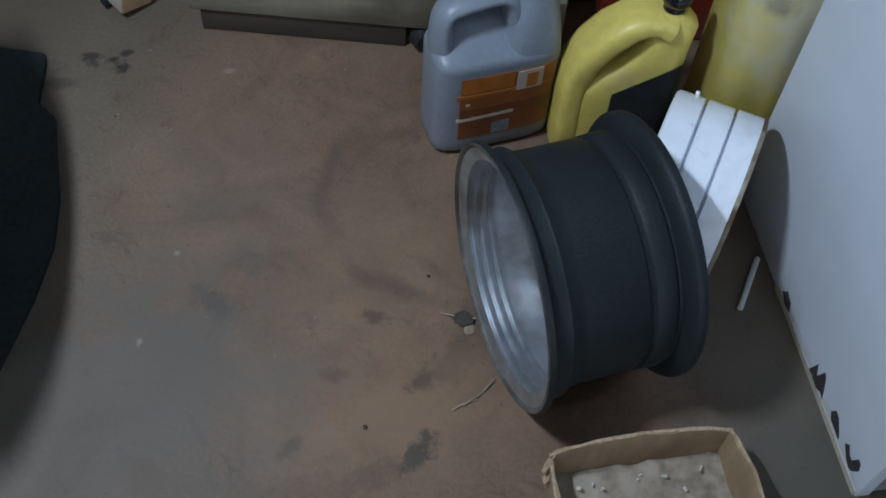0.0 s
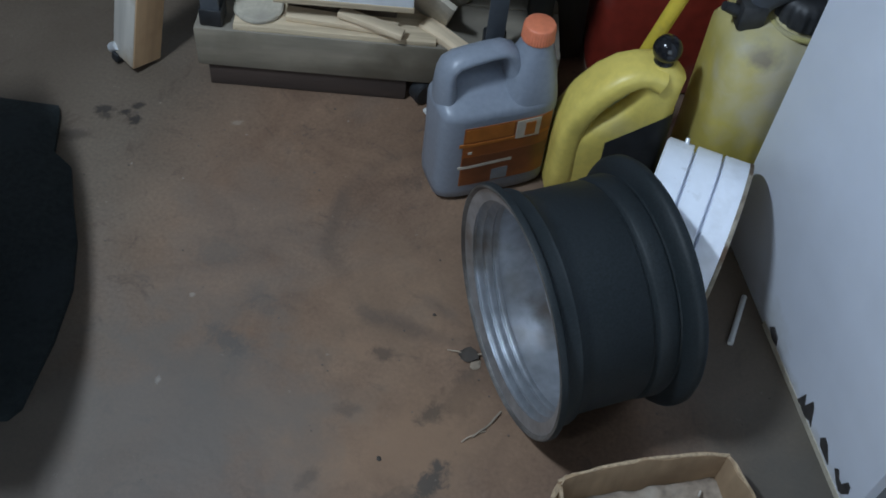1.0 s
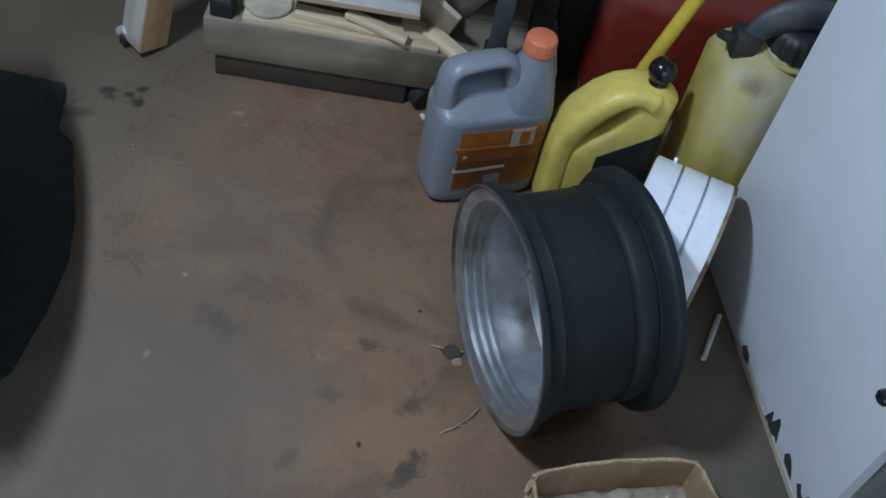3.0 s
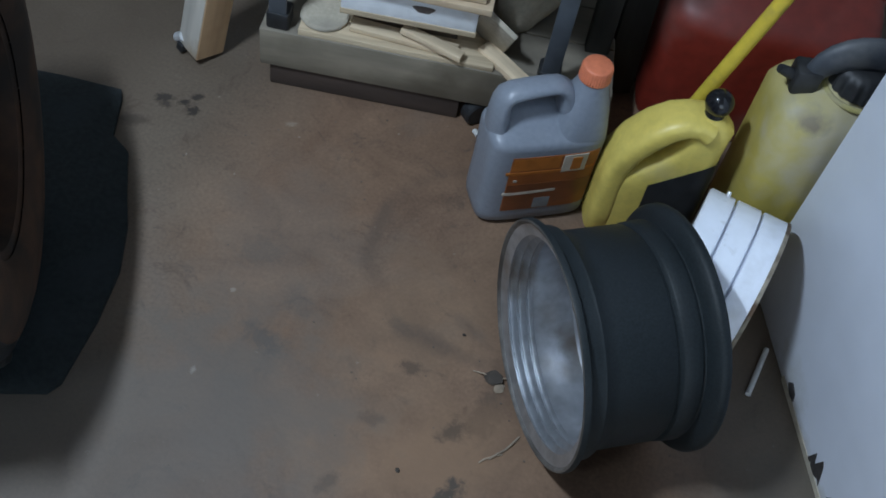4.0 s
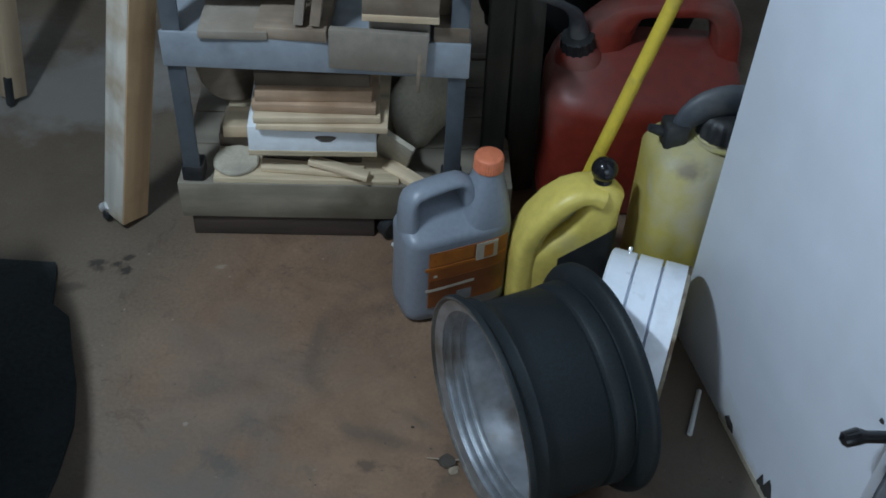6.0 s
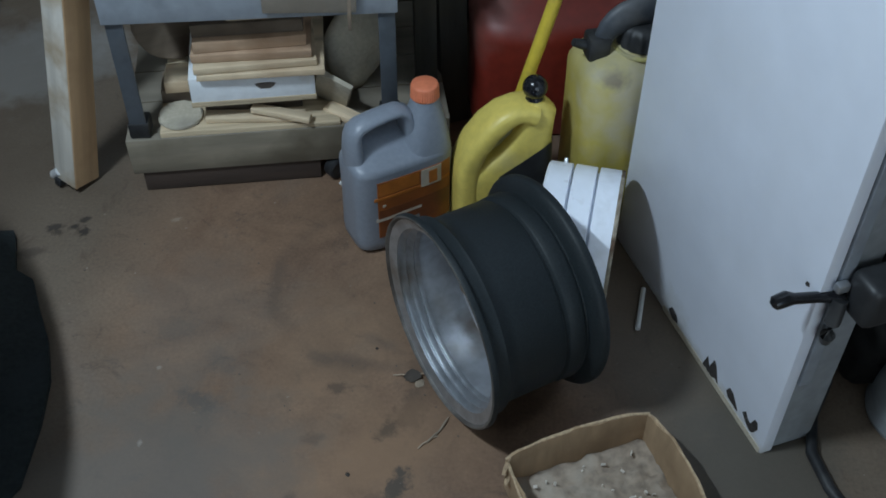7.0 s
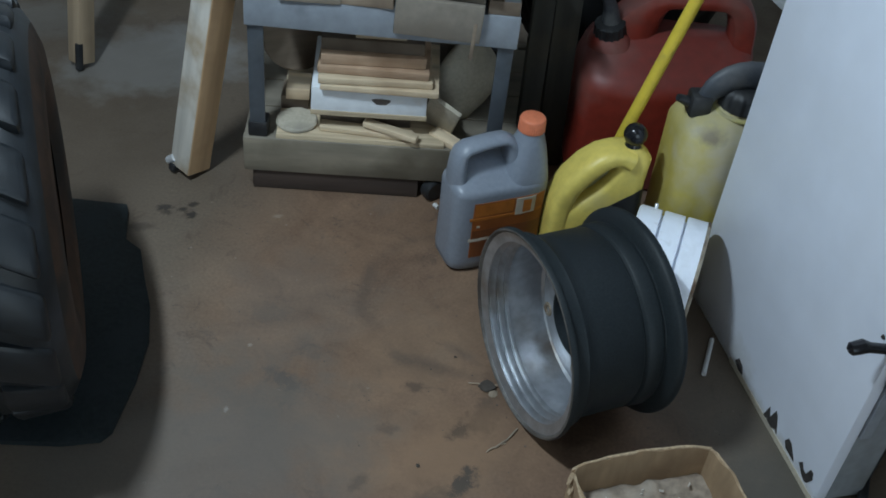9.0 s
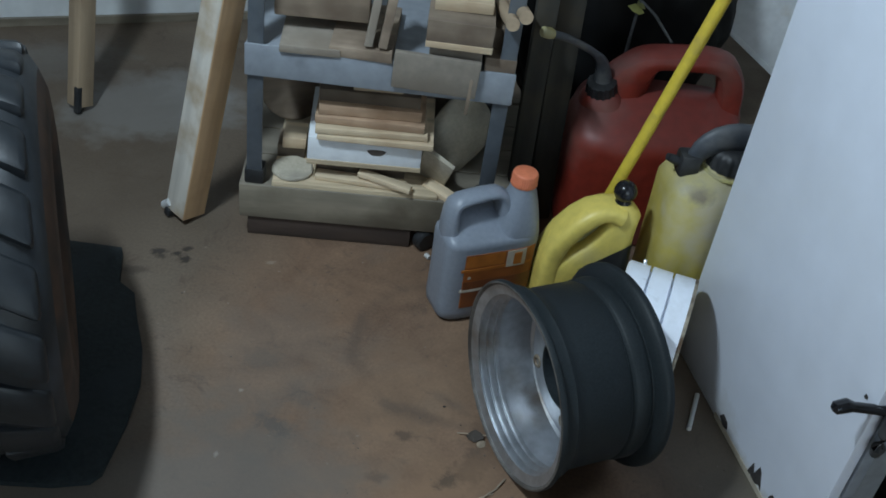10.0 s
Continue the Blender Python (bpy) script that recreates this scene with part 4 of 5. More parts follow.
def timber_dolly():
    d = thing("timber_dolly", DOLLY, "low weathered grey timber dolly on black casters", "dolly")
    bm = B()
    box(bm, (-0.012, 0.0, 0.046), (0.56, 0.020, 0.122), 0.003, wobble=0.001)
    part("front_board", bm, DOLLY_WOOD, d)
    bm = B()
    box(bm, (-0.012, 0.40, 0.046), (0.56, 0.42, 0.122), 0.003)
    part("back_board", bm, DOLLY_WOOD, d)
    for k in range(4):
        y0 = 0.022 + k * 0.0945
        bm = B()
        box(bm, (-0.012, y0, 0.098), (0.56, y0 + 0.092, 0.1185), 0.002)
        part("deck_board", bm, DOLLY_WOOD, d)
    # a strip put in as the shade below the front board
    bm = B()
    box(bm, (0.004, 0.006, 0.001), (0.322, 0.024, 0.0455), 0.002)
    part("shade_strip", bm, UNDER_SHADE, d, "dark brown strip standing in for the shade under the deck")
    for x, y in ((0.350, 0.010), (0.52, 0.03), (0.04, 0.36), (0.52, 0.36)):
        bm = B()
        lathe(bm, [(0.0, -0.012), (0.018, -0.012), (0.0215, -0.009), (0.0215, 0.009), (0.018, 0.012), (0.0, 0.012)], 24, Matrix.Translation((x, y, 0.0220)) @ pose(0, 0, 0, 90, 0, 35))
        w = part("caster", bm, BLACK_PLASTIC, d, "black caster wheel")
        bm = B()
        box(bm, (x - 0.014, y + 0.021, 0.024), (x + 0.014, y + 0.036, 0.0975), 0.003)
        part("fork", bm, GREY_PLASTIC, w)
    bm = B()
    tube(bm, [(0.356, -0.017, 0.0050), (0.363, -0.027, 0.0050)], 0.0045, 8)
    part("brake_tab", bm, WHITE_STICK, d, "small white brake tab")


timber_dolly()
RACK = pose(-0.486, 1.590, 0.1225, 0, 0, 5.5)
SHELF_Z = 0.236     # underside of the shelf over the dolly


def steel_rack():
    r = thing("steel_rack", RACK, "blue-grey enamelled steel rack standing on the dolly, full of offcuts", "rack")
    for x, y in ((0.0, 0.0), (0.437, 0.0), (0.0, 0.33), (0.437, 0.33)):
        bm = B()
        # an angle section: two thin flanges
        s = 1 if x == 0 else -1
        box(bm, (x - 0.014 * s if s > 0 else x - 0.014, y - 0.003, 0.028), (x + 0.014, y + 0.003, 0.80), 0.001)
        box(bm, (x - 0.014 if s > 0 else x + 0.008, y + 0.002, 0.028), (x - 0.008 if s > 0 else x + 0.014, y + 0.030, 0.80), 0.001)
        leg = part("leg", bm, LEG_STEEL, r, "dark slate steel leg")
        bm = B()
        box(bm, (x - 0.018, y - 0.006, 0.0), (x + 0.018, y + 0.032, 0.032), 0.004)
        part("foot", bm, BLACK_PLASTIC, leg, "black rubber foot")
    bm = B()
    box(bm, (-0.018, -0.010, SHELF_Z), (0.455, -0.0045, SHELF_Z + 0.062), 0.0015)
    box(bm, (-0.018, -0.0085, SHELF_Z), (0.455, 0.02, SHELF_Z + 0.003), 0.001)
    part("front_rail", bm, BLUE_STEEL, r, "pale blue-grey front rail")
    bm = B()
    box(bm, (-0.018, 0.336, SHELF_Z), (0.455, 0.341, SHELF_Z + 0.062), 0.0015)
    part("back_rail", bm, BLUE_STEEL, r)
    bm = B()
    box(bm, (-0.018, -0.004, SHELF_Z + 0.050), (0.455, 0.335, SHELF_Z + 0.056), 0.001)
    part("shelf_tray", bm, BLUE_STEEL, r)
    bm = B()
    box(bm, (-0.011, -0.0042, 0.385), (0.011, -0.0032, 0.435))
    st = part("sticker", bm, WHITE_WOOD, r, "white sticker with dark bars")
    for k in range(7):
        bm = B()
        box(bm, (-0.008, -0.0047, 0.390 + 0.006 * k), (0.008, -0.0041, 0.3925 + 0.006 * k))
        part("print_bar", bm, KNOT, st)


steel_rack()


def block(name, base, lo, hi, material, label, category, group="", turn_=(0, 0, 0), bevel=0.0015, extra=()):
    """One piece of timber, its own object, given in the axes of what it lies on."""
    bm = B()
    c = [(a + b) / 2 for a, b in zip(lo, hi)]
    h = [(b - a) / 2 for a, b in zip(lo, hi)]
    box(bm, [-v for v in h], h, bevel, wobble=0.0008)
    ob = part(name, bm, material)
    ob.matrix_basis = base @ Matrix.Translation(c) @ pose(0, 0, 0, *turn_)
    return tagged(ob, label, category, group)


D = DOLLY @ Matrix.Translation((0.004, 0.02, 0.1190))
G = "timber offcuts on the dolly"
# lower stack, bottom to top
Q = D @ Matrix.Translation((0.215, -0.002, 0)) @ pose(0, 0, 0, 0, 0, 0.5)      # the stack stands a little askew on the dolly
block("plywood_sheet", D, (0.045, -0.016, 0.0), (0.36, 0.28, 0.012), PLY, "thin plywood sheet lying on the dolly deck", "plywood", G)
block("wood_strip", D, (0.125, -0.006, 0.0125), (0.300, 0.020, 0.024), PINE, "narrow pine strip lying on plywood", "offcut", G, (0, 0, -5))
block("wood_strip", D, (0.205, -0.014, 0.0245), (0.310, 0.006, 0.0345), PINE, "narrow pine strip lying on plywood", "offcut", G, (0, 6, -16))
block("wood_block", Q, (-0.090, 0.035, 0.0125), (0.080, 0.19, 0.054), OLD_WOOD, "grey brown timber block under the stack", "offcut", G)
wb = block("white_board", Q, (-0.107, 0.000, 0.0545), (0.107, 0.18, 0.114), WHITE_WOOD, "white painted block with a dark knot, in the stack", "offcut", G, (0, 0, 0), 0.002)
bm = B()
knot = [(0.016 * math.cos(a) * (1 + 0.25 * math.sin(3 * a)), 0.008 * math.sin(a) * (1 + 0.2 * math.cos(2 * a))) for a in [2 * math.pi * k / 14 for k in range(14)]]
slab(bm, knot, -0.0912, -0.0895)
part("knot", bm, KNOT, wb, "dark knot", place=Matrix.Translation((0.022, 0, 0.006)))
bm = B()
box(bm, (-0.1075, -0.0915, -0.0305), (0.1075, -0.085, -0.0200), 0.001)
part("raw_edge", bm, PLY, wb, "bare wood lower edge")
block("wood_board", Q, (-0.088, -0.014, 0.1145), (0.128, 0.16, 0.1265), PINE, "pale pine board on the white block", "offcut", G, (0, 0, -1.5))
block("wood_board", Q, (-0.095, -0.008, 0.1270), (0.112, 0.16, 0.1400), PINE, "pale pine board in the stack", "offcut", G, (0, 0, 1))
block("wood_board", Q, (-0.094, 0.002, 0.1405), (0.108, 0.15, 0.1560), PINE_RED, "pale pine board in the stack", "offcut", G, (0, 0, -2))
block("wood_board", Q, (-0.092, 0.012, 0.1565), (0.098, 0.15, 0.1770), PINE_RED, "pine board with a rough face in the stack", "offcut", G, (0, 0, 1))
block("wood_board", Q, (-0.090, 0.024, 0.1775), (0.096, 0.15, 0.2020), OLD_WOOD, "brown timber board in the stack", "offcut", G, (0, 0, -1))
block("wood_block", Q, (-0.030, 0.030, 0.2025), (0.062, 0.13, 0.2260), PINE, "small pine block on top of the stack", "offcut", G)
block("wood_block", D, (0.046, 0.070, 0.0125), (0.098, 0.13, 0.040), OLD_WOOD, "short brown block beside the stack", "offcut", G)
block("wood_block", D, (0.056, 0.060, 0.0405), (0.101, 0.12, 0.064), PINE, "short pine block beside the stack", "offcut", G)


def round_piece(name, base, r, h, material, label, category, m, n=40):
    bm = B()
    lathe(bm, [(0.0, h), (r - 0.003, h), (r, h - 0.003), (r, 0.003), (r - 0.003, 0.0), (0.0, 0.0)], n)
    for v in bm.verts:
        v.co += Vector((random.uniform(-1, 1), random.uniform(-1, 1), 0)) * 0.0008
    ob = part(name, bm, material)
    ob.matrix_basis = base @ m
    return tagged(ob, label, category)


round_piece("wood_disc", D, 0.039, 0.010, GREY_CLOTH, "pale grey round slice of wood on the plywood", "wood disc", Matrix.Translation((0.080, 0.026, 0.0125)))
round_piece("tin_lid", D, 0.075, 0.014, OLD_WOOD, "brown round lid standing behind the rack leg", "lid", Matrix.Translation((0.060, 0.235, 0.0135)) @ pose(0, 0, 0.070, 68, 0, 25))


def canvas_bundle():
    """A folded dust sheet stuffed in beside the stack: a leaning pad with soft pleats."""
    bm = B()
    nu, nv = 44, 30
    rows = []
    for i in range(nu):
        a = 2 * math.pi * i / nu
        row = []
        for k in range(nv + 1):
            f = k / nv
            g = max(0.02, math.sin(math.pi * (0.08 + 0.90 * f)) ** 0.45)
            pleat = 1 + 0.12 * math.sin(3 * a + 5 * f) + 0.10 * noise.noise(Vector((2.2 * math.cos(a), 2.2 * math.sin(a), 4 * f)))
            row.append(bm.verts.new((0.062 * g * pleat * math.cos(a) + 0.035 * f, 0.036 * g * pleat * math.sin(a) + 0.03 * f, 0.150 * f + 0.010 * f * math.sin(a * 2))))
        rows.append(row)
    for i in range(nu):
        p, q = rows[i], rows[(i + 1) % nu]
        for k in range(nv):
            bm.faces.new((p[k], q[k], q[k + 1], p[k + 1]))
    bm.faces.new([r[0] for r in rows][::-1])
    bm.faces.new([r[-1] for r in rows])
    ob = part("dust_sheet", bm, GREY_CLOTH)
    ob.matrix_basis = D @ pose(0.385, 0.110, 0.0006, 0, 0, 18)
    tagged(ob, "folded grey canvas sheet stuffed among the offcuts", "canvas")


canvas_bundle()
block("wood_wedge", D, (0.318, 0.020, 0.000), (0.384, 0.030, 0.100), GREY_CLOTH, "pale grey scrap of board leaning among the offcuts", "offcut", G, (24, 22, -26))
block("wood_strip", D, (0.330, -0.012, 0.001), (0.420, 0.016, 0.014), PINE, "thin pine strip across the deck", "offcut", G, (0, 6, -38))
block("wood_block", D, (0.335, 0.200, 0.0), (0.440, 0.29, 0.150), HARDBOARD, "grey brown timber block behind the stack", "offcut", G, (0, 0, -10))
block("wood_board", D, (0.060, 0.300, 0.0), (0.440, 0.325, 0.185), HARDBOARD, "grey brown board standing at the back of the dolly", "offcut", G)

# upper shelf
S = RACK @ Matrix.Translation((0, 0, SHELF_Z + 0.0565))
G = "timber offcuts on the rack shelf"
block("wood_block", S, (0.040, -0.015, 0.0), (0.145, 0.13, 0.014), HARDBOARD, "grey brown board on the rack shelf", "offcut", G, (0, 0, 2))
block("wood_board", S, (0.130, -0.012, 0.0), (0.240, 0.17, 0.020), OLD_WOOD, "grey plywood piece on the rack shelf", "offcut", G, (0, 0, -2))
block("wood_block", S, (0.040, 0.135, 0.0), (0.120, 0.20, 0.040), OLD_WOOD, "dark block at the back of the rack shelf", "offcut", G)
block("wood_beam", S, (0.022, 0.040, 0.0405), (0.188, 0.19, 0.095), OLD_WOOD, "thick old beam end lying on the rack shelf", "offcut", G, (0, 0, 2), 0.004)
block("wood_strip", S, (0.194, 0.000, 0.021), (0.208, 0.05, 0.150), HARDBOARD, "upright grey brown strip on the rack shelf", "offcut", G, (-10, 7, 0))
block("wood_strip", S, (0.218, 0.000, 0.021), (0.234, 0.05, 0.150), OLD_WOOD, "upright brown strip on the rack shelf", "offcut", G, (-10, 7, 0))
block("wood_block", S, (0.300, 0.000, 0.0), (0.392, 0.10, 0.0455), HARDBOARD, "grey brown block on the rack shelf", "offcut", G)
sb = block("wood_block", S, (0.292, -0.020, 0.046), (0.406, 0.09, 0.096), OLD_WOOD, "brown block with a pale cut edge on the rack shelf", "offcut", G, (0, 0, -1))
bm = B()
box(bm, (-0.0575, -0.0565, -0.0255), (0.0575, -0.047, -0.0140), 0.001)
part("cut_edge", bm, PINE, sb, "pale cut edge")
block("wood_board", S, (0.30, 0.02, 0.0965), (0.40, 0.09, 0.118), PINE, "pine board on the rack shelf", "offcut", G)
gb = block("hanging_board", RACK, (0.240, -0.022, SHELF_Z + 0.014), (0.390, -0.0115, SHELF_Z + 0.084), HARDBOARD, "grey brown board hanging over the rack rail", "board", "", (0, 2, 0))
block("hanging_strip", RACK, (0.374, -0.0225, SHELF_Z - 0.022), (0.381, -0.0155, SHELF_Z + 0.05), OLD_WOOD, "thin brown strip hanging at the rack rail", "offcut", "", (0, 2, 0))
for k, (x, z) in enumerate(((0.420, 0.085), (0.440, 0.100))):
    bm = B()
    lathe(bm, [(0.0, -0.11), (0.011, -0.11), (0.012, -0.109), (0.012, 0.11), (0.0, 0.11)], 20)
    ob = part("dowel", bm, PINE_DARK)
    ob.matrix_basis = S @ pose(x, 0.075, z + 0.004, 78, 0, 6)
    tagged(ob, "pale round dowel end on the rack shelf", "dowel", "dowels on the rack")
block("rack_offcut", S, (0.398, -0.004, 0.0), (0.452, 0.12, 0.030), OLD_WOOD, "brown timber offcut on the rack shelf", "offcut", G)
block("wood_block", S, (0.404, 0.030, 0.0305), (0.452, 0.12, 0.070), OLD_WOOD, "brown timber block under the dowels", "offcut", G)

# ---- props leaning by the rack ----


def timber_prop(foot, top, w, d, label, yaw, material):
    foot, top = Vector(foot), Vector(top)
    axis = (top - foot).normalized()
    side = Matrix.Rotation(radians(yaw), 3, "Z") @ Vector((1, 0, 0))
    side = (side - axis * side.dot(axis)).normalized()
    front = axis.cross(side)
    m = Matrix((( side.x, front.x, axis.x, foot.x), (side.y, front.y, axis.y, foot.y), (side.z, front.z, axis.z, foot.z), (0, 0, 0, 1)))
    p = thing("timber_prop", m, label, "timber prop", "timber props")
    bm = B()
    box(bm, (-w / 2, -d / 2, 0.012), (w / 2, d / 2, (top - foot).length), 0.002)
    part("batten", bm, material, p)
    if material is PINE_LONG:
        # sheet that pales the lamp side, light put into its colour
        bm = B()
        box(bm, (-w / 2 + 0.0015, -d / 2 - 0.0012, 0.014), (w / 2 - 0.0025, -d / 2 + 0.001, (top - foot).length - 0.01), 0.0004)
        part("pale_lit_face", bm, PALE_FACE, p, "pale weathered face with its lit tone put into the colour")
    if material is PINE_DARK:
        # thin dark strip added as the shadow along the foot
        bm = B()
        box(bm, (w / 2 - 0.012, -d / 2 - 0.003, 0.0), (w / 2 + 0.001, -d / 2 + 0.010, 0.060), 0.002)
        part("foot_shade", bm, BLACK_PLASTIC, p, "dark strip standing in for the shade beside the foot")
        return p
    bm = B()
    tube(bm, [(-w / 2 - 0.008, -d / 2 + 0.004, 0.012), (-w / 2 + 0.010, -d / 2 + 0.002, 0.030)], 0.0085, 12)
    part("bolt", bm, BRIGHT, p, "shiny bolt head")
    bm = B()
    box(bm, (-w / 2 + 0.002, -d / 2 - 0.006, 0.000), (-w / 2 + 0.018, -d / 2 + 0.014, 0.016), 0.003)
    part("foot_pad", bm, BLACK_PLASTIC, p, "small black foot pad")
    return p


timber_prop((-0.630, 1.606, 0.0), (-0.466, 1.70, 1.05), 0.054, 0.054, "pale pine prop with a shiny bolt at its foot, leaning", -33, PINE_LONG)
timber_prop((-0.963, 1.910, 0.0), (-0.93, 2.12, 1.00), 0.040, 0.040, "darker pine prop with a dark strip at its foot, leaning", -33, PINE_DARK)

# ---- tyre and mat ----


def tyre():
    c = Vector((-0.633, 1.102, 0.3165))
    axis = Vector((RA.x, RA.y, 0))
    m = Matrix.Translation(c) @ axis.to_track_quat("Z", "Y").to_matrix().to_4x4()
    t = thing("tyre", m, "worn dark vehicle tyre with chunky tread, brown on its shoulder", "tyre")
    R = 0.281
    # z runs outward to the room; the outer sidewall bulges to z = 0
    bm = B()
    lathe(bm, [(R - 0.030, -0.012), (R - 0.012, -0.022), (R - 0.004, -0.034), (R, -0.060), (R + 0.002, -0.11), (R, -0.16), (R - 0.004, -0.186), (R - 0.012, -0.198)], 96)
    part("tread", bm, RUBBER, t)
    bm = B()
    lathe(bm, [(R - 0.030, -0.012), (R - 0.055, -0.003), (R - 0.085, 0.000), (R - 0.115, -0.006), (R - 0.128, -0.016)], 96)
    part("shoulder", bm, RUBBER_BROWN, t, "rusty brown stained shoulder")
    bm = B()
    lathe(bm, [(R - 0.012, -0.198), (R - 0.03, -0.212), (R - 0.085, -0.222), (R - 0.13, -0.205)], 64)
    part("inner_sidewall", bm, RUBBER, t)
    bm = B()
    lathe(bm, [(R - 0.126, -0.018), (R - 0.138, -0.022), (R - 0.142, -0.045), (R - 0.142, -0.18), (R - 0.126, -0.203)], 64)
    hub = part("rim", bm, RUBBER_BROWN, t, "dark brown rusty wheel rim")
    bm = B()
    lathe(bm, [(R - 0.142, -0.07), (0.10, -0.055), (0.06, -0.045), (0.0, -0.045)], 48)
    part("disc", bm, RUBBER_BROWN, hub)
    n = 20
    lug = None
    for k in range(n):
        for s in (0, 1):
            bm = B() if lug is None or s == 1 and k == 0 else None
            if bm is not None:
                z0, z1 = ((-0.100, -0.026), (-0.190, -0.112))[s]
                vs = box(bm, (R - 0.012, -0.0345, z0), (R + 0.0120, 0.0345, z1), 0.009, None, 2)
                for v in vs:
                    v.co.x -= v.co.y ** 2 / (2 * R)
                for v in vs:
                    edge = (v.co.z + 0.108)
                    v.co.y += edge * (0.55 if s == 0 else -0.55)
                    v.co.x -= max(0.0, abs(edge) - 0.045) * 0.28
                if s == 0:
                    lug = part("tread_block", bm, RUBBER, t)
                    lug0 = lug
                else:
                    lug1 = part("tread_block", bm, RUBBER, t)
            if k > 0:
                o = new("tread_block", (lug0 if s == 0 else lug1).data)
                o.parent = t
                o.matrix_basis = pose(0, 0, 0, 0, 0, 360 / n * (k + 0.5 * s))
    return t


tyre()


def rubber_mat():
    outline = [(-0.560, 0.936), (-0.549, 0.955), (-0.548, 1.06), (-0.556, 1.145), (-0.580, 1.222), (-0.612, 1.288), (-0.640, 1.352), (-0.676, 1.375), (-0.698, 1.452), (-0.706, 1.468),
               (-0.800, 1.462), (-0.96, 1.44), (-1.02, 1.25), (-0.90, 1.00), (-0.70, 0.905), (-0.612, 0.918)]
    bm = B()
    low = [bm.verts.new((x, y, 0.0)) for x, y in outline]
    c = Vector((-0.76, 1.2, 0))
    mid = [bm.verts.new((x, y, 0.010)) for x, y in outline]
    top = [bm.verts.new(Vector((x, y, 0.024)) + (c - Vector((x, y, 0))).normalized() * 0.045) for x, y in outline]
    n = len(outline)
    for a, b in ((low, mid), (mid, top)):
        for k in range(n):
            bm.faces.new((a[k], a[(k + 1) % n], b[(k + 1) % n], b[k]))
    bm.faces.new(top)
    bm.faces.new(low[::-1])
    ob = part("rubber_mat", bm, MAT_RUBBER)
    tagged(ob, "black rubber mat with sloping edges under the tyre", "mat")


rubber_mat()

# ---- the white panel ----
P0 = Vector((0.511, 1.027, 0))
P1 = Vector((0.348, 1.475, 0))
PU = (P1 - P0).normalized()
PV = Vector((PU.y, -PU.x, 0))            # away from the wheel
PANEL = Matrix(((PU.x, PV.x, 0, P0.x), (PU.y, PV.y, 0, P0.y), (0, 0, 1, 0), (0, 0, 0, 1)))


def door_slab():
    p = thing("white_door", PANEL, "tall blue-white enamelled door slab with chipped lower edge, standing upright", "door")
    w, th, h = (P1 - P0).length, 0.086, 1.35
    bm = B()
    box(bm, (0.0, 0.0, 0.0), (w, 0.020, h), 0.0025)
    part("face_sheet", bm, PANEL_WHITE, p)
    bm = B()
    box(bm, (0.003, 0.0202, 0.002), (w - 0.003, th, h - 0.004), 0.004)
    part("core", bm, PANEL_EDGE, p, "grey edge of the door")
    bm = B()
    box(bm, (-0.0035, 0.0215, 0.155), (0.010, 0.040, h - 0.01), 0.002)
    part("edge_trim", bm, BLUE_STEEL, p, "pale grey trim strip on the edge")
    for ol in (((0.172, 0.006), (0.163, 0.036), (0.155, 0.022), (0.147, 0.046), (0.140, 0.040), (0.126, 0.012), (0.134, 0.016), (0.146, 0.008), (0.152, 0.006), (0.160, 0.012)),
               ((0.103, 0.026), (0.098, 0.038), (0.088, 0.036), (0.074, 0.022), (0.070, 0.015), (0.082, 0.016), (0.095, 0.018)),
               ((0.058, 0.030), (0.052, 0.038), (0.044, 0.030), (0.036, 0.028), (0.030, 0.046), (0.024, 0.046), (0.020, 0.034), (0.026, 0.020), (0.034, 0.016), (0.044, 0.018)),
               ((0.285, 0.018), (0.278, 0.030), (0.262, 0.024), (0.256, 0.012), (0.270, 0.010)),
               ((0.027, 0.340), (0.025, 0.345), (0.020, 0.345), (0.019, 0.340), (0.023, 0.338))):
        bm = B()
        slab(bm, [(u + random.uniform(-0.001, 0.001), z + random.uniform(-0.001, 0.001)) for u, z in ol], -0.0012, 0.0015)
        part("paint_chip", bm, CHIP, p, "dark chipped spot")
    bm = B()
    box(bm, (0.004, -0.0016, 0.0), (0.30, 0.0006, 0.010), 0)
    part("lower_scrape", bm, GREY_CLOTH, p, "scraped bare lower edge")
    return p


door_slab()


def lever_tool():
    t = thing("lever_latch", PANEL @ Matrix.Translation((0.0, 0.0, 0.350)), "black lever latch clamped on the edge of the white door", "latch")
    bm = B()
    tube(bm, [(0.006, -0.064, -0.006), (0.006, -0.060, -0.004), (0.005, -0.045, 0.000), (0.004, -0.034, -0.003), (0.0, 0.0, -0.008), (-0.012, 0.045, -0.012)], [0.004, 0.0095, 0.0105, 0.0075, 0.0075, 0.008], 12)
    part("lever", bm, BLACK_GLOSS, t)
    bm = B()
    box(bm, (-0.055, 0.030, -0.030), (-0.004, 0.150, 0.040), 0.012, None, 3)
    part("housing", bm, LABEL_DARK, t)
    bm = B()
    tube(bm, [(-0.014, 0.022, -0.006), (-0.020, 0.016, -0.040), (-0.019, 0.018, -0.066), (-0.013, 0.024, -0.086)], [0.010, 0.0105, 0.0100, 0.0075], 10)
    part("hook", bm, LABEL_DARK, t)
    bm = B()
    box(bm, (-0.016, 0.012, 0.006), (-0.004, 0.030, 0.020), 0.003)
    part("pin", bm, BARE_STEEL, t, "small bare steel pin")


lever_tool()


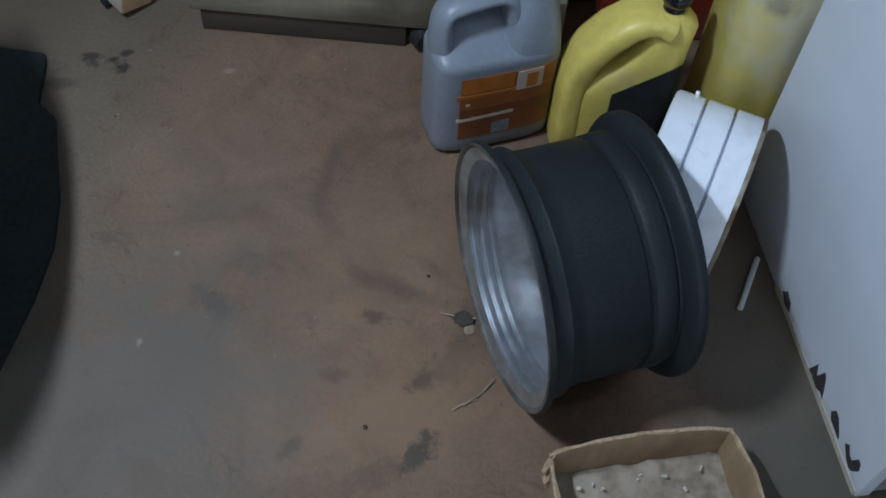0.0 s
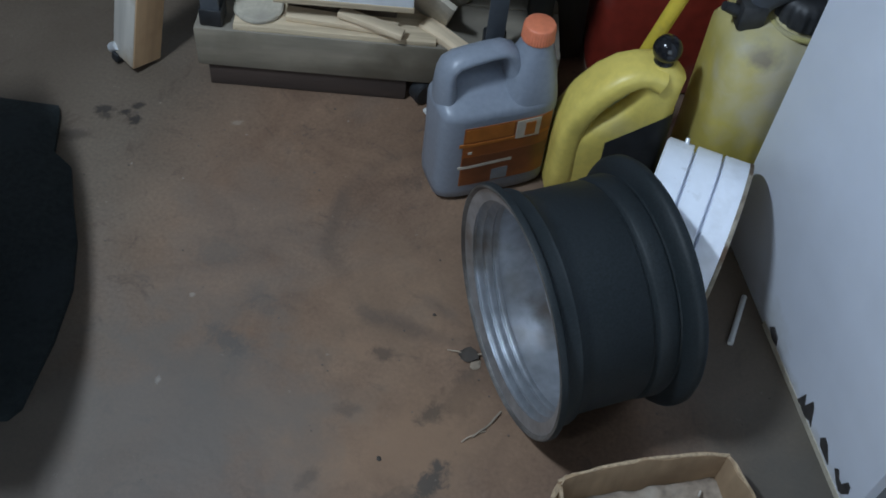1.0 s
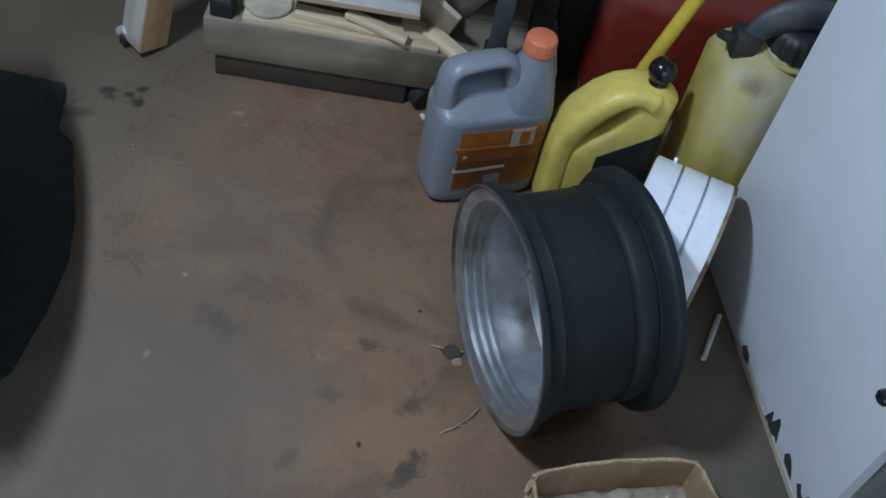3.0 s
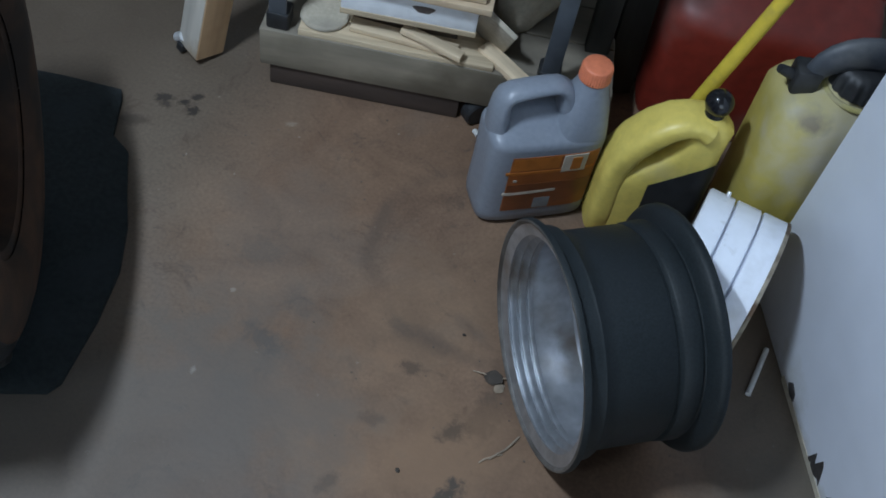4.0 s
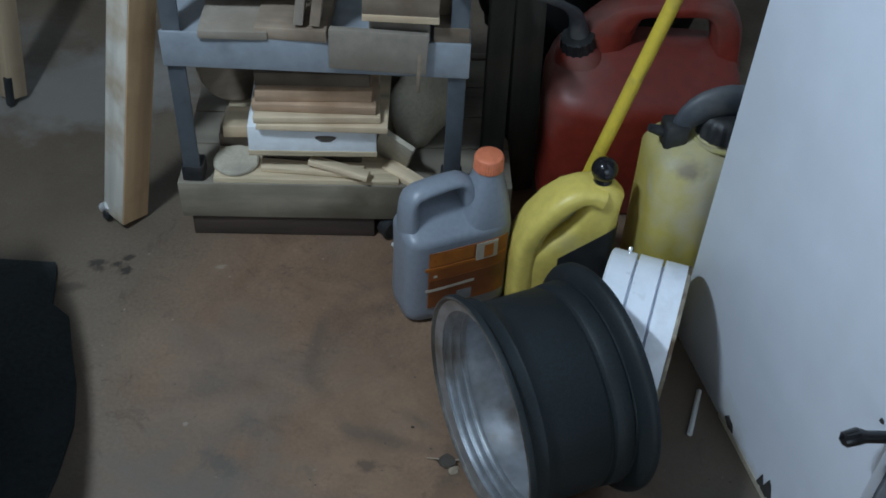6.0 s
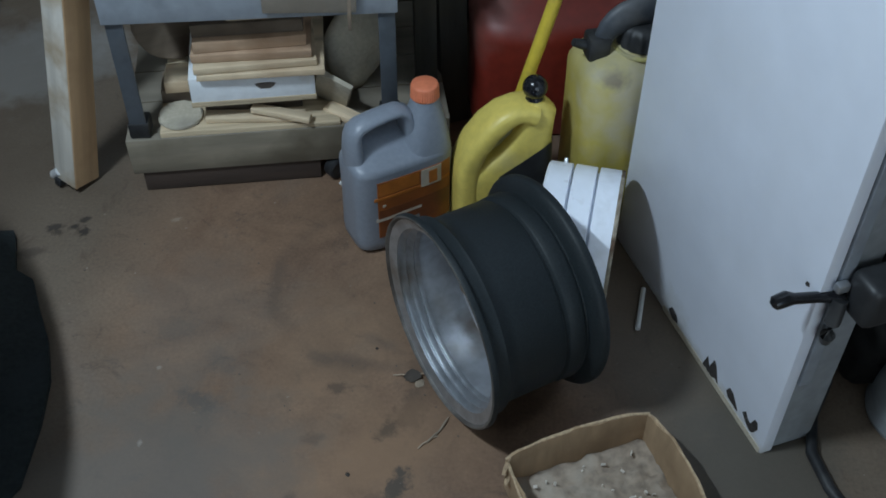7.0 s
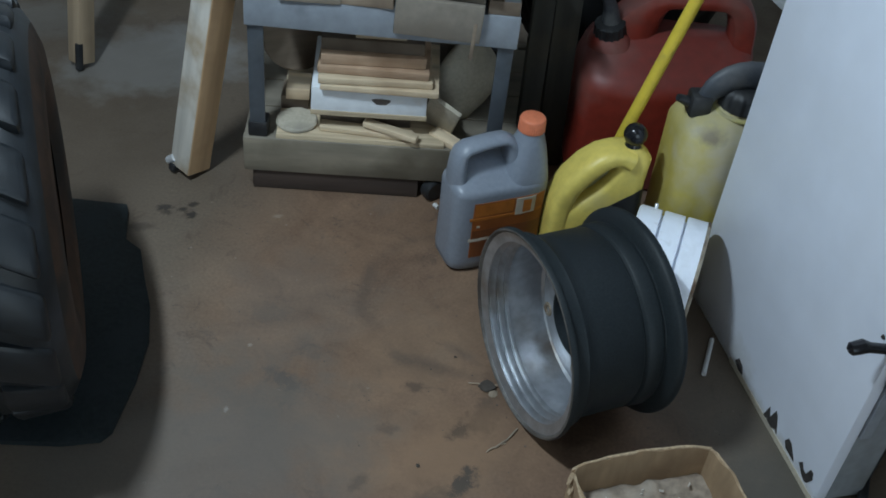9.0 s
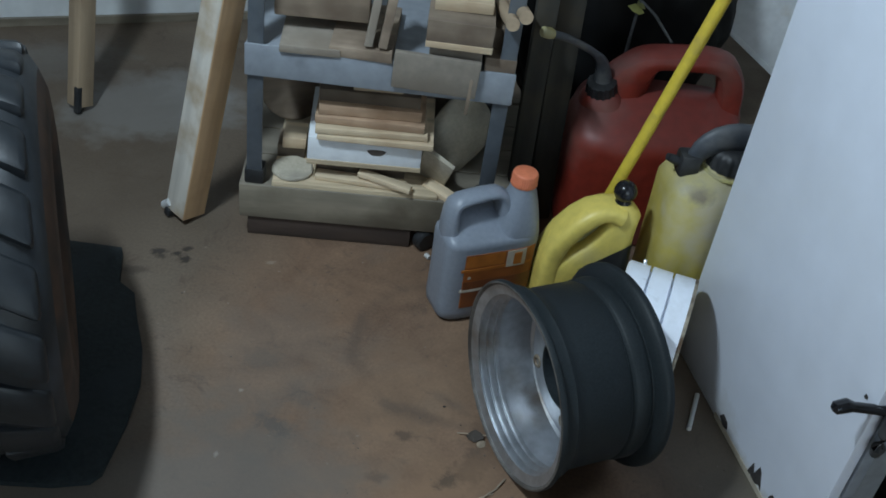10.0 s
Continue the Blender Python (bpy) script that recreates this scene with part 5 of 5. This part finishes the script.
def black_hose():
    bm = B()
    tube(bm, [(0.640, 1.16, 0.009), (0.600, 1.09, 0.009), (0.584, 1.025, 0.009), (0.596, 0.965, 0.009), (0.625, 0.90, 0.009), (0.66, 0.84, 0.009), (0.70, 0.76, 0.009)], 0.0085, 12)
    tagged(part("hose", bm, BLACK_PLASTIC), "black rubber hose lying on the floor by the door", "hose")


black_hose()


def metal_canister():
    c = thing("metal_canister", pose(0.772, 1.10, 0.0), "dull grey metal canister behind the white door", "canister")
    bm = B()
    lathe(bm, [(0.0, 0.0), (0.082, 0.0), (0.086, 0.004), (0.088, 0.012), (0.086, 0.016), (0.086, 0.190), (0.088, 0.196), (0.086, 0.203), (0.076, 0.215), (0.04, 0.228), (0.0, 0.230)], 48)
    part("body", bm, PANEL_EDGE, c)
    bm = B()
    lathe(bm, [(0.022, 0.224), (0.022, 0.246), (0.018, 0.250), (0.0, 0.250)], 24)
    part("cap", bm, BLACK_PLASTIC, c)


metal_canister()


def black_sack():
    bm = B()
    bmesh.ops.create_icosphere(bm, subdivisions=5, radius=1)
    for v in bm.verts:
        e = v.co.normalized()
        r = 1 + 0.14 * noise.noise(e * 2.1 + Vector((7, 2, 5))) + 0.08 * noise.noise(e * 6 + Vector((1, 4, 0))) + 0.04 * abs(noise.noise(e * 14))
        v.co = Vector((e.x * 0.075 * r, e.y * 0.125 * r, max(0.0, 0.140 + e.z * 0.155 * r)))
    ob = part("black_sack", bm, BAG)
    ob.matrix_basis = pose(0.690, 1.215, 0.0, 0, 0, 20)
    tagged(ob, "slumped black plastic sack behind the white door", "sack")


black_sack()

# ---- cardboard box ----


def cardboard_box():
    ang = 21.0
    m = Matrix.Translation((0.135, 0.970, 0.0)) @ pose(0, 0, 0, 0, 0, ang)
    b = thing("cardboard_box", m, "small open cardboard box with worn rim and pale rubble inside", "box")
    w, d, h, t = 0.222, 0.175, 0.080, 0.004

    def wall(name, lo, hi, torn, nseg=26, along="x"):
        bm = B()
        n = nseg
        rows = []
        for i in range(n + 1):
            f = i / n
            top = hi[2] + torn * (noise.noise(Vector((f * 7, lo[0] * 9, lo[1] * 9))) - 0.3) - 0.010 * (abs(2 * f - 1) ** 6)
            ring = []
            for (a, z) in ((0, lo[2]), (1, lo[2]), (1, top), (0, top)):
                bow = (z - lo[2]) / h * (0.007 * math.sin(math.pi * f) + 0.003 * noise.noise(Vector((f * 4, lo[0] * 5, 2))))
                if along == "x":
                    ring.append(bm.verts.new((lo[0] + (hi[0] - lo[0]) * f, lo[1] + (hi[1] - lo[1]) * a + (bow if hi[1] > -0.05 else -bow), z)))
                else:
                    ring.append(bm.verts.new((lo[0] + (hi[0] - lo[0]) * a + (bow if lo[0] > 0.1 else -bow), lo[1] + (hi[1] - lo[1]) * f, z)))
            rows.append(ring)
        for a, c in zip(rows, rows[1:]):
            for k in range(4):
                bm.faces.new((a[k], a[(k + 1) % 4], c[(k + 1) % 4], c[k]))
        bm.faces.new(rows[0])
        bm.faces.new(rows[-1])
        return part(name, bm, CARD, b)

    wall("back_side", (0, -t, 0.003), (w, 0, h), 0.006)
    wall("front_side", (0, -d, 0.003), (w, -d + t, h), 0.006)
    wall("left_side", (-0.0002, -d + t, 0.003), (t, -t, h - 0.004), 0.012, along="y")
    wall("right_side", (w - t, -d + t, 0.003), (w + 0.0002, -t, h), 0.004, along="y")
    bulge = [0.007 * math.sin(math.pi * k / 12) for k in range(13)]
    drop = [0.010 * abs(k / 6 - 1) ** 6 for k in range(13)]
    for pts in ([(w * k / 12, -0.002 + bulge[k] + 0.0016 * noise.noise(Vector((k * 0.9, 1, 0))), h - drop[k] - 0.002 + 0.002 * noise.noise(Vector((k * 0.7, 5, 0)))) for k in range(13)],
                [(w - 0.001 + bulge[k] + 0.0016 * noise.noise(Vector((k * 0.9, 3, 0))), -0.004 - (d - 0.008) * k / 12, h - drop[k] - 0.002 + 0.002 * noise.noise(Vector((k * 0.7, 8, 0)))) for k in range(13)],
                [(0.001 - bulge[k], -0.004 - (d - 0.008) * k / 12, h - drop[k] - 0.008 + 0.004 * noise.noise(Vector((k * 0.7, 11, 0)))) for k in range(13)]):
        bm = B()
        tube(bm, pts, [0.0024 + 0.0012 * noise.noise(Vector((k * 1.3, 2, 4))) for k in range(len(pts))], 8)
        part("worn_rim", bm, CARD_EDGE, b, "pale worn rim")
    for x, y, z, a, q in ((-0.004, -0.010, 0.058, 20, 0.010), (-0.005, -0.020, 0.046, -15, 0.008), (0.006, -0.001, 0.066, 50, 0.009)):
        bm = B()
        slab(bm, [(-q, -q * 0.4), (-q * 0.2, -q), (q * 0.7, -q * 0.5), (q, q * 0.3), (q * 0.1, q), (-q * 0.6, q * 0.6)], -0.0006, 0.0006)
        part("torn_flap", bm, CARD_EDGE, b, "pale torn paper at the corner", place=Matrix.Translation((x, y, z)) @ pose(0, 0, 0, 25, a, 70))
    bm = B()
    box(bm, (0, -d, 0.0), (w, 0, 0.0028))
    part("bottom", bm, CARD, b)
    bm = B()
    n = 26
    g = [[bm.verts.new((t + (w - 2 * t) * i / n, -t - (d - 2 * t) * j / n, 0.012 + 0.010 * noise.noise(Vector((i * 0.35, j * 0.35, 3))) + 0.004 * noise.noise(Vector((i * 1.1, j * 1.1, 7))))) for j in range(n + 1)] for i in range(n + 1)]
    for i in range(n):
        for j in range(n):
            bm.faces.new((g[i][j], g[i + 1][j], g[i + 1][j + 1], g[i][j + 1]))
    dust = part("rubble", bm, DUST)
    dust.matrix_basis = m
    tagged(dust, "pale dusty rubble lying in the cardboard box", "rubble", "", "stuff")
    bm = B()
    for k in range(34):
        s = random.uniform(0.002, 0.0045)
        q = Matrix.Translation((random.uniform(0.02, w - 0.02), random.uniform(-d + 0.02, -0.02), 0.017)) @ pose(0, 0, 0, *[random.uniform(0, 180) for _ in range(3)])
        box(bm, (-s, -s * 0.6, -s * 0.3), (s, s * 0.6, s * 0.3), 0, q)
    sc = part("scraps", bm, SCRAP, smooth=False)
    sc.matrix_basis = m
    tagged(sc, "pale chips scattered on the rubble in the box", "chips", "", "stuff")


cardboard_box()

# ---- behind the cans ----


def bin_bag():
    bm = B()
    bmesh.ops.create_icosphere(bm, subdivisions=5, radius=1)
    for v in bm.verts:
        d = v.co.normalized()
        r = 1 + 0.10 * noise.noise(d * 2.3) + 0.07 * noise.noise(d * 6 + Vector((3, 1, 0))) + 0.035 * abs(noise.noise(d * 15))
        v.co = Vector((d.x * 0.25 * r, d.y * 0.19 * r, max(0.0, 0.33 + d.z * 0.36 * r)))
    ob = part("bin_bag", bm, BAG)
    ob.matrix_basis = pose(0.17, 2.22, 0.0, 0, 0, 15)
    tagged(ob, "bulging black plastic bin bag behind the fuel can", "bin bag")


bin_bag()
for x, y, w, h, lean, yaw in ((0.012, 1.745, 0.040, 0.95, -6, 10), (0.062, 1.800, 0.055, 1.05, -5, 22)):
    bm = B()
    box(bm, (-w / 2, -0.012, 0), (w / 2, 0.012, h), 0.003)
    ob = part("dark_board", bm, DARK_BOARD)
    ob.matrix_basis = pose(x, y, 0.003, lean, 0, yaw)
    tagged(ob, "dark stained board standing between rack and fuel can", "board", "dark boards")


def dry_weed():
    w = thing("dry_weed", pose(0.02, 1.93, 0.0), "dry grey stem with a few yellow green leaves", "dry plant")
    stems = (((0.17, 0.06, 0.0), (0.165, 0.05, 0.30), (0.165, 0.02, 0.452), (0.197, -0.005, 0.436), (0.240, -0.015, 0.390)),)
    for s in stems:
        bm = B()
        tube(bm, s, [0.004, 0.0035, 0.003, 0.0032, 0.0026], 8)
        part("stem", bm, WIRE, w)
    for x, y, z, a in ((0.146, 0.010, 0.455, 130), (0.158, 0.004, 0.446, 60), (0.142, 0.008, 0.440, 10)):
        bm = B()
        ol = [(0, 0), (0.012, 0.009), (0.026, 0.009), (0.038, 0.0), (0.026, -0.010), (0.012, -0.009)]
        vs = [bm.verts.new((p, q, 0.004 * math.sin(p * 80))) for p, q in ol]
        bm.faces.new(vs)
        r = bmesh.ops.extrude_face_region(bm, geom=bm.faces[:])
        for v in r["geom"]:
            if isinstance(v, bmesh.types.BMVert):
                v.co.z += 0.001
        part("leaf", bm, LEAF, w, place=Matrix.Translation((x, y, z)) @ pose(0, 0, 0, 40, 20, a))


dry_weed()


def leaning_board():
    bm = B()
    box(bm, (0, 0, 0), (0.75, 0.016, 0.55), 0.002)
    box(bm, (0, -0.004, -0.012), (0.75, 0.018, 0.0), 0.001)
    ob = part("white_sheet_board", bm, [WHITE_WOOD])
    ob.matrix_basis = Matrix.Translation((0.80, 2.34, 0.012)) @ pose(0, 0, 0, -4, 0, 6) @ pose(0, 0, 0, 0, 180 + 35, 0) @ pose(0, 0, 0, 180, 0, 0)
    tagged(ob, "white sheet board leaning askew behind the cans", "board")


leaning_board()

# ---- small things on the floor ----


def stick_on_floor(name, a, b, r, material, label, category, bend=0.0):
    bm = B()
    a, b = Vector((*a, r)), Vector((*b, r))
    side = (b - a).cross(Vector((0, 0, 1))).normalized()
    tube(bm, [a + (b - a) * f + side * bend * math.sin(f * math.pi) + Vector((0, 0, abs(bend) * math.sin(f * math.pi * 2) ** 2)) for f in [k / 8 for k in range(9)]], r, 8)
    return tagged(part(name, bm, material), label, category)


stick_on_floor("plastic_stick", (0.380, 1.350), (0.360, 1.262), 0.0042, WHITE_STICK, "thin white plastic stick lying by the panel", "stick")
stick_on_floor("twig", (0.024, 1.040), (0.056, 1.085), 0.0016, TWIG, "short pale dry twig on the floor", "twig", 0.003)
stick_on_floor("twig", (0.040, 1.052), (0.012, 1.030), 0.0012, TWIG, "short pale dry twig on the floor", "twig", 0.002)
stick_on_floor("twig", (-0.03, 1.165), (0.030, 1.170), 0.0011, TWIG, "short pale dry twig on the floor", "twig", 0.006)


def crumb(name, x, y, s, material, label, category, h=0.5):
    bm = B()
    bmesh.ops.create_icosphere(bm, subdivisions=2, radius=1)
    for v in bm.verts:
        r = 1 + 0.45 * noise.noise(v.co * 1.7 + Vector((x * 50, y * 50, 0)))
        v.co = Vector((v.co.x * s * r * 1.3, v.co.y * s * r, max(0.0, (v.co.z + 0.6) * s * r * h)))
    ob = part(name, bm, material)
    ob.matrix_basis = pose(x, y, 0.0003, 0, 0, random.uniform(0, 360))
    return tagged(ob, label, category)


crumb("dead_leaf", 0.0, 1.162, 0.011, DEBRIS, "crumpled dark dead leaf on the floor", "leaf")
crumb("dead_leaf", 0.012, 1.150, 0.007, TWIG, "crumpled pale dead leaf on the floor", "leaf", 0.25)
for x, y, r in ((-0.088, 0.984, 0.0030), (-0.058, 1.218, 0.0022)):
    crumb("grit", x, y, r, DEBRIS, "small dark crumb of dirt on the floor", "grit")
for x, y, r in ((-0.02, 1.30, 0.0014),):
    crumb("grit", x, y, r, SCRAP, "small pale crumb on the floor", "grit")
bm = B()
for k in range(150):
    a, r = random.uniform(0, 6.283), 0.62 * math.sqrt(random.random())
    x, y, s = -0.1 + r * math.cos(a), 1.2 + 0.9 * r * math.sin(a), random.uniform(0.0005, 0.0015)
    box(bm, (x - s, y - s * 0.7, 0.0), (x + s, y + s * 0.7, s), 0)
tagged(part("floor_grit", bm, GRIT, smooth=False), "fine dark grit scattered over the floor", "grit", "", "stuff")
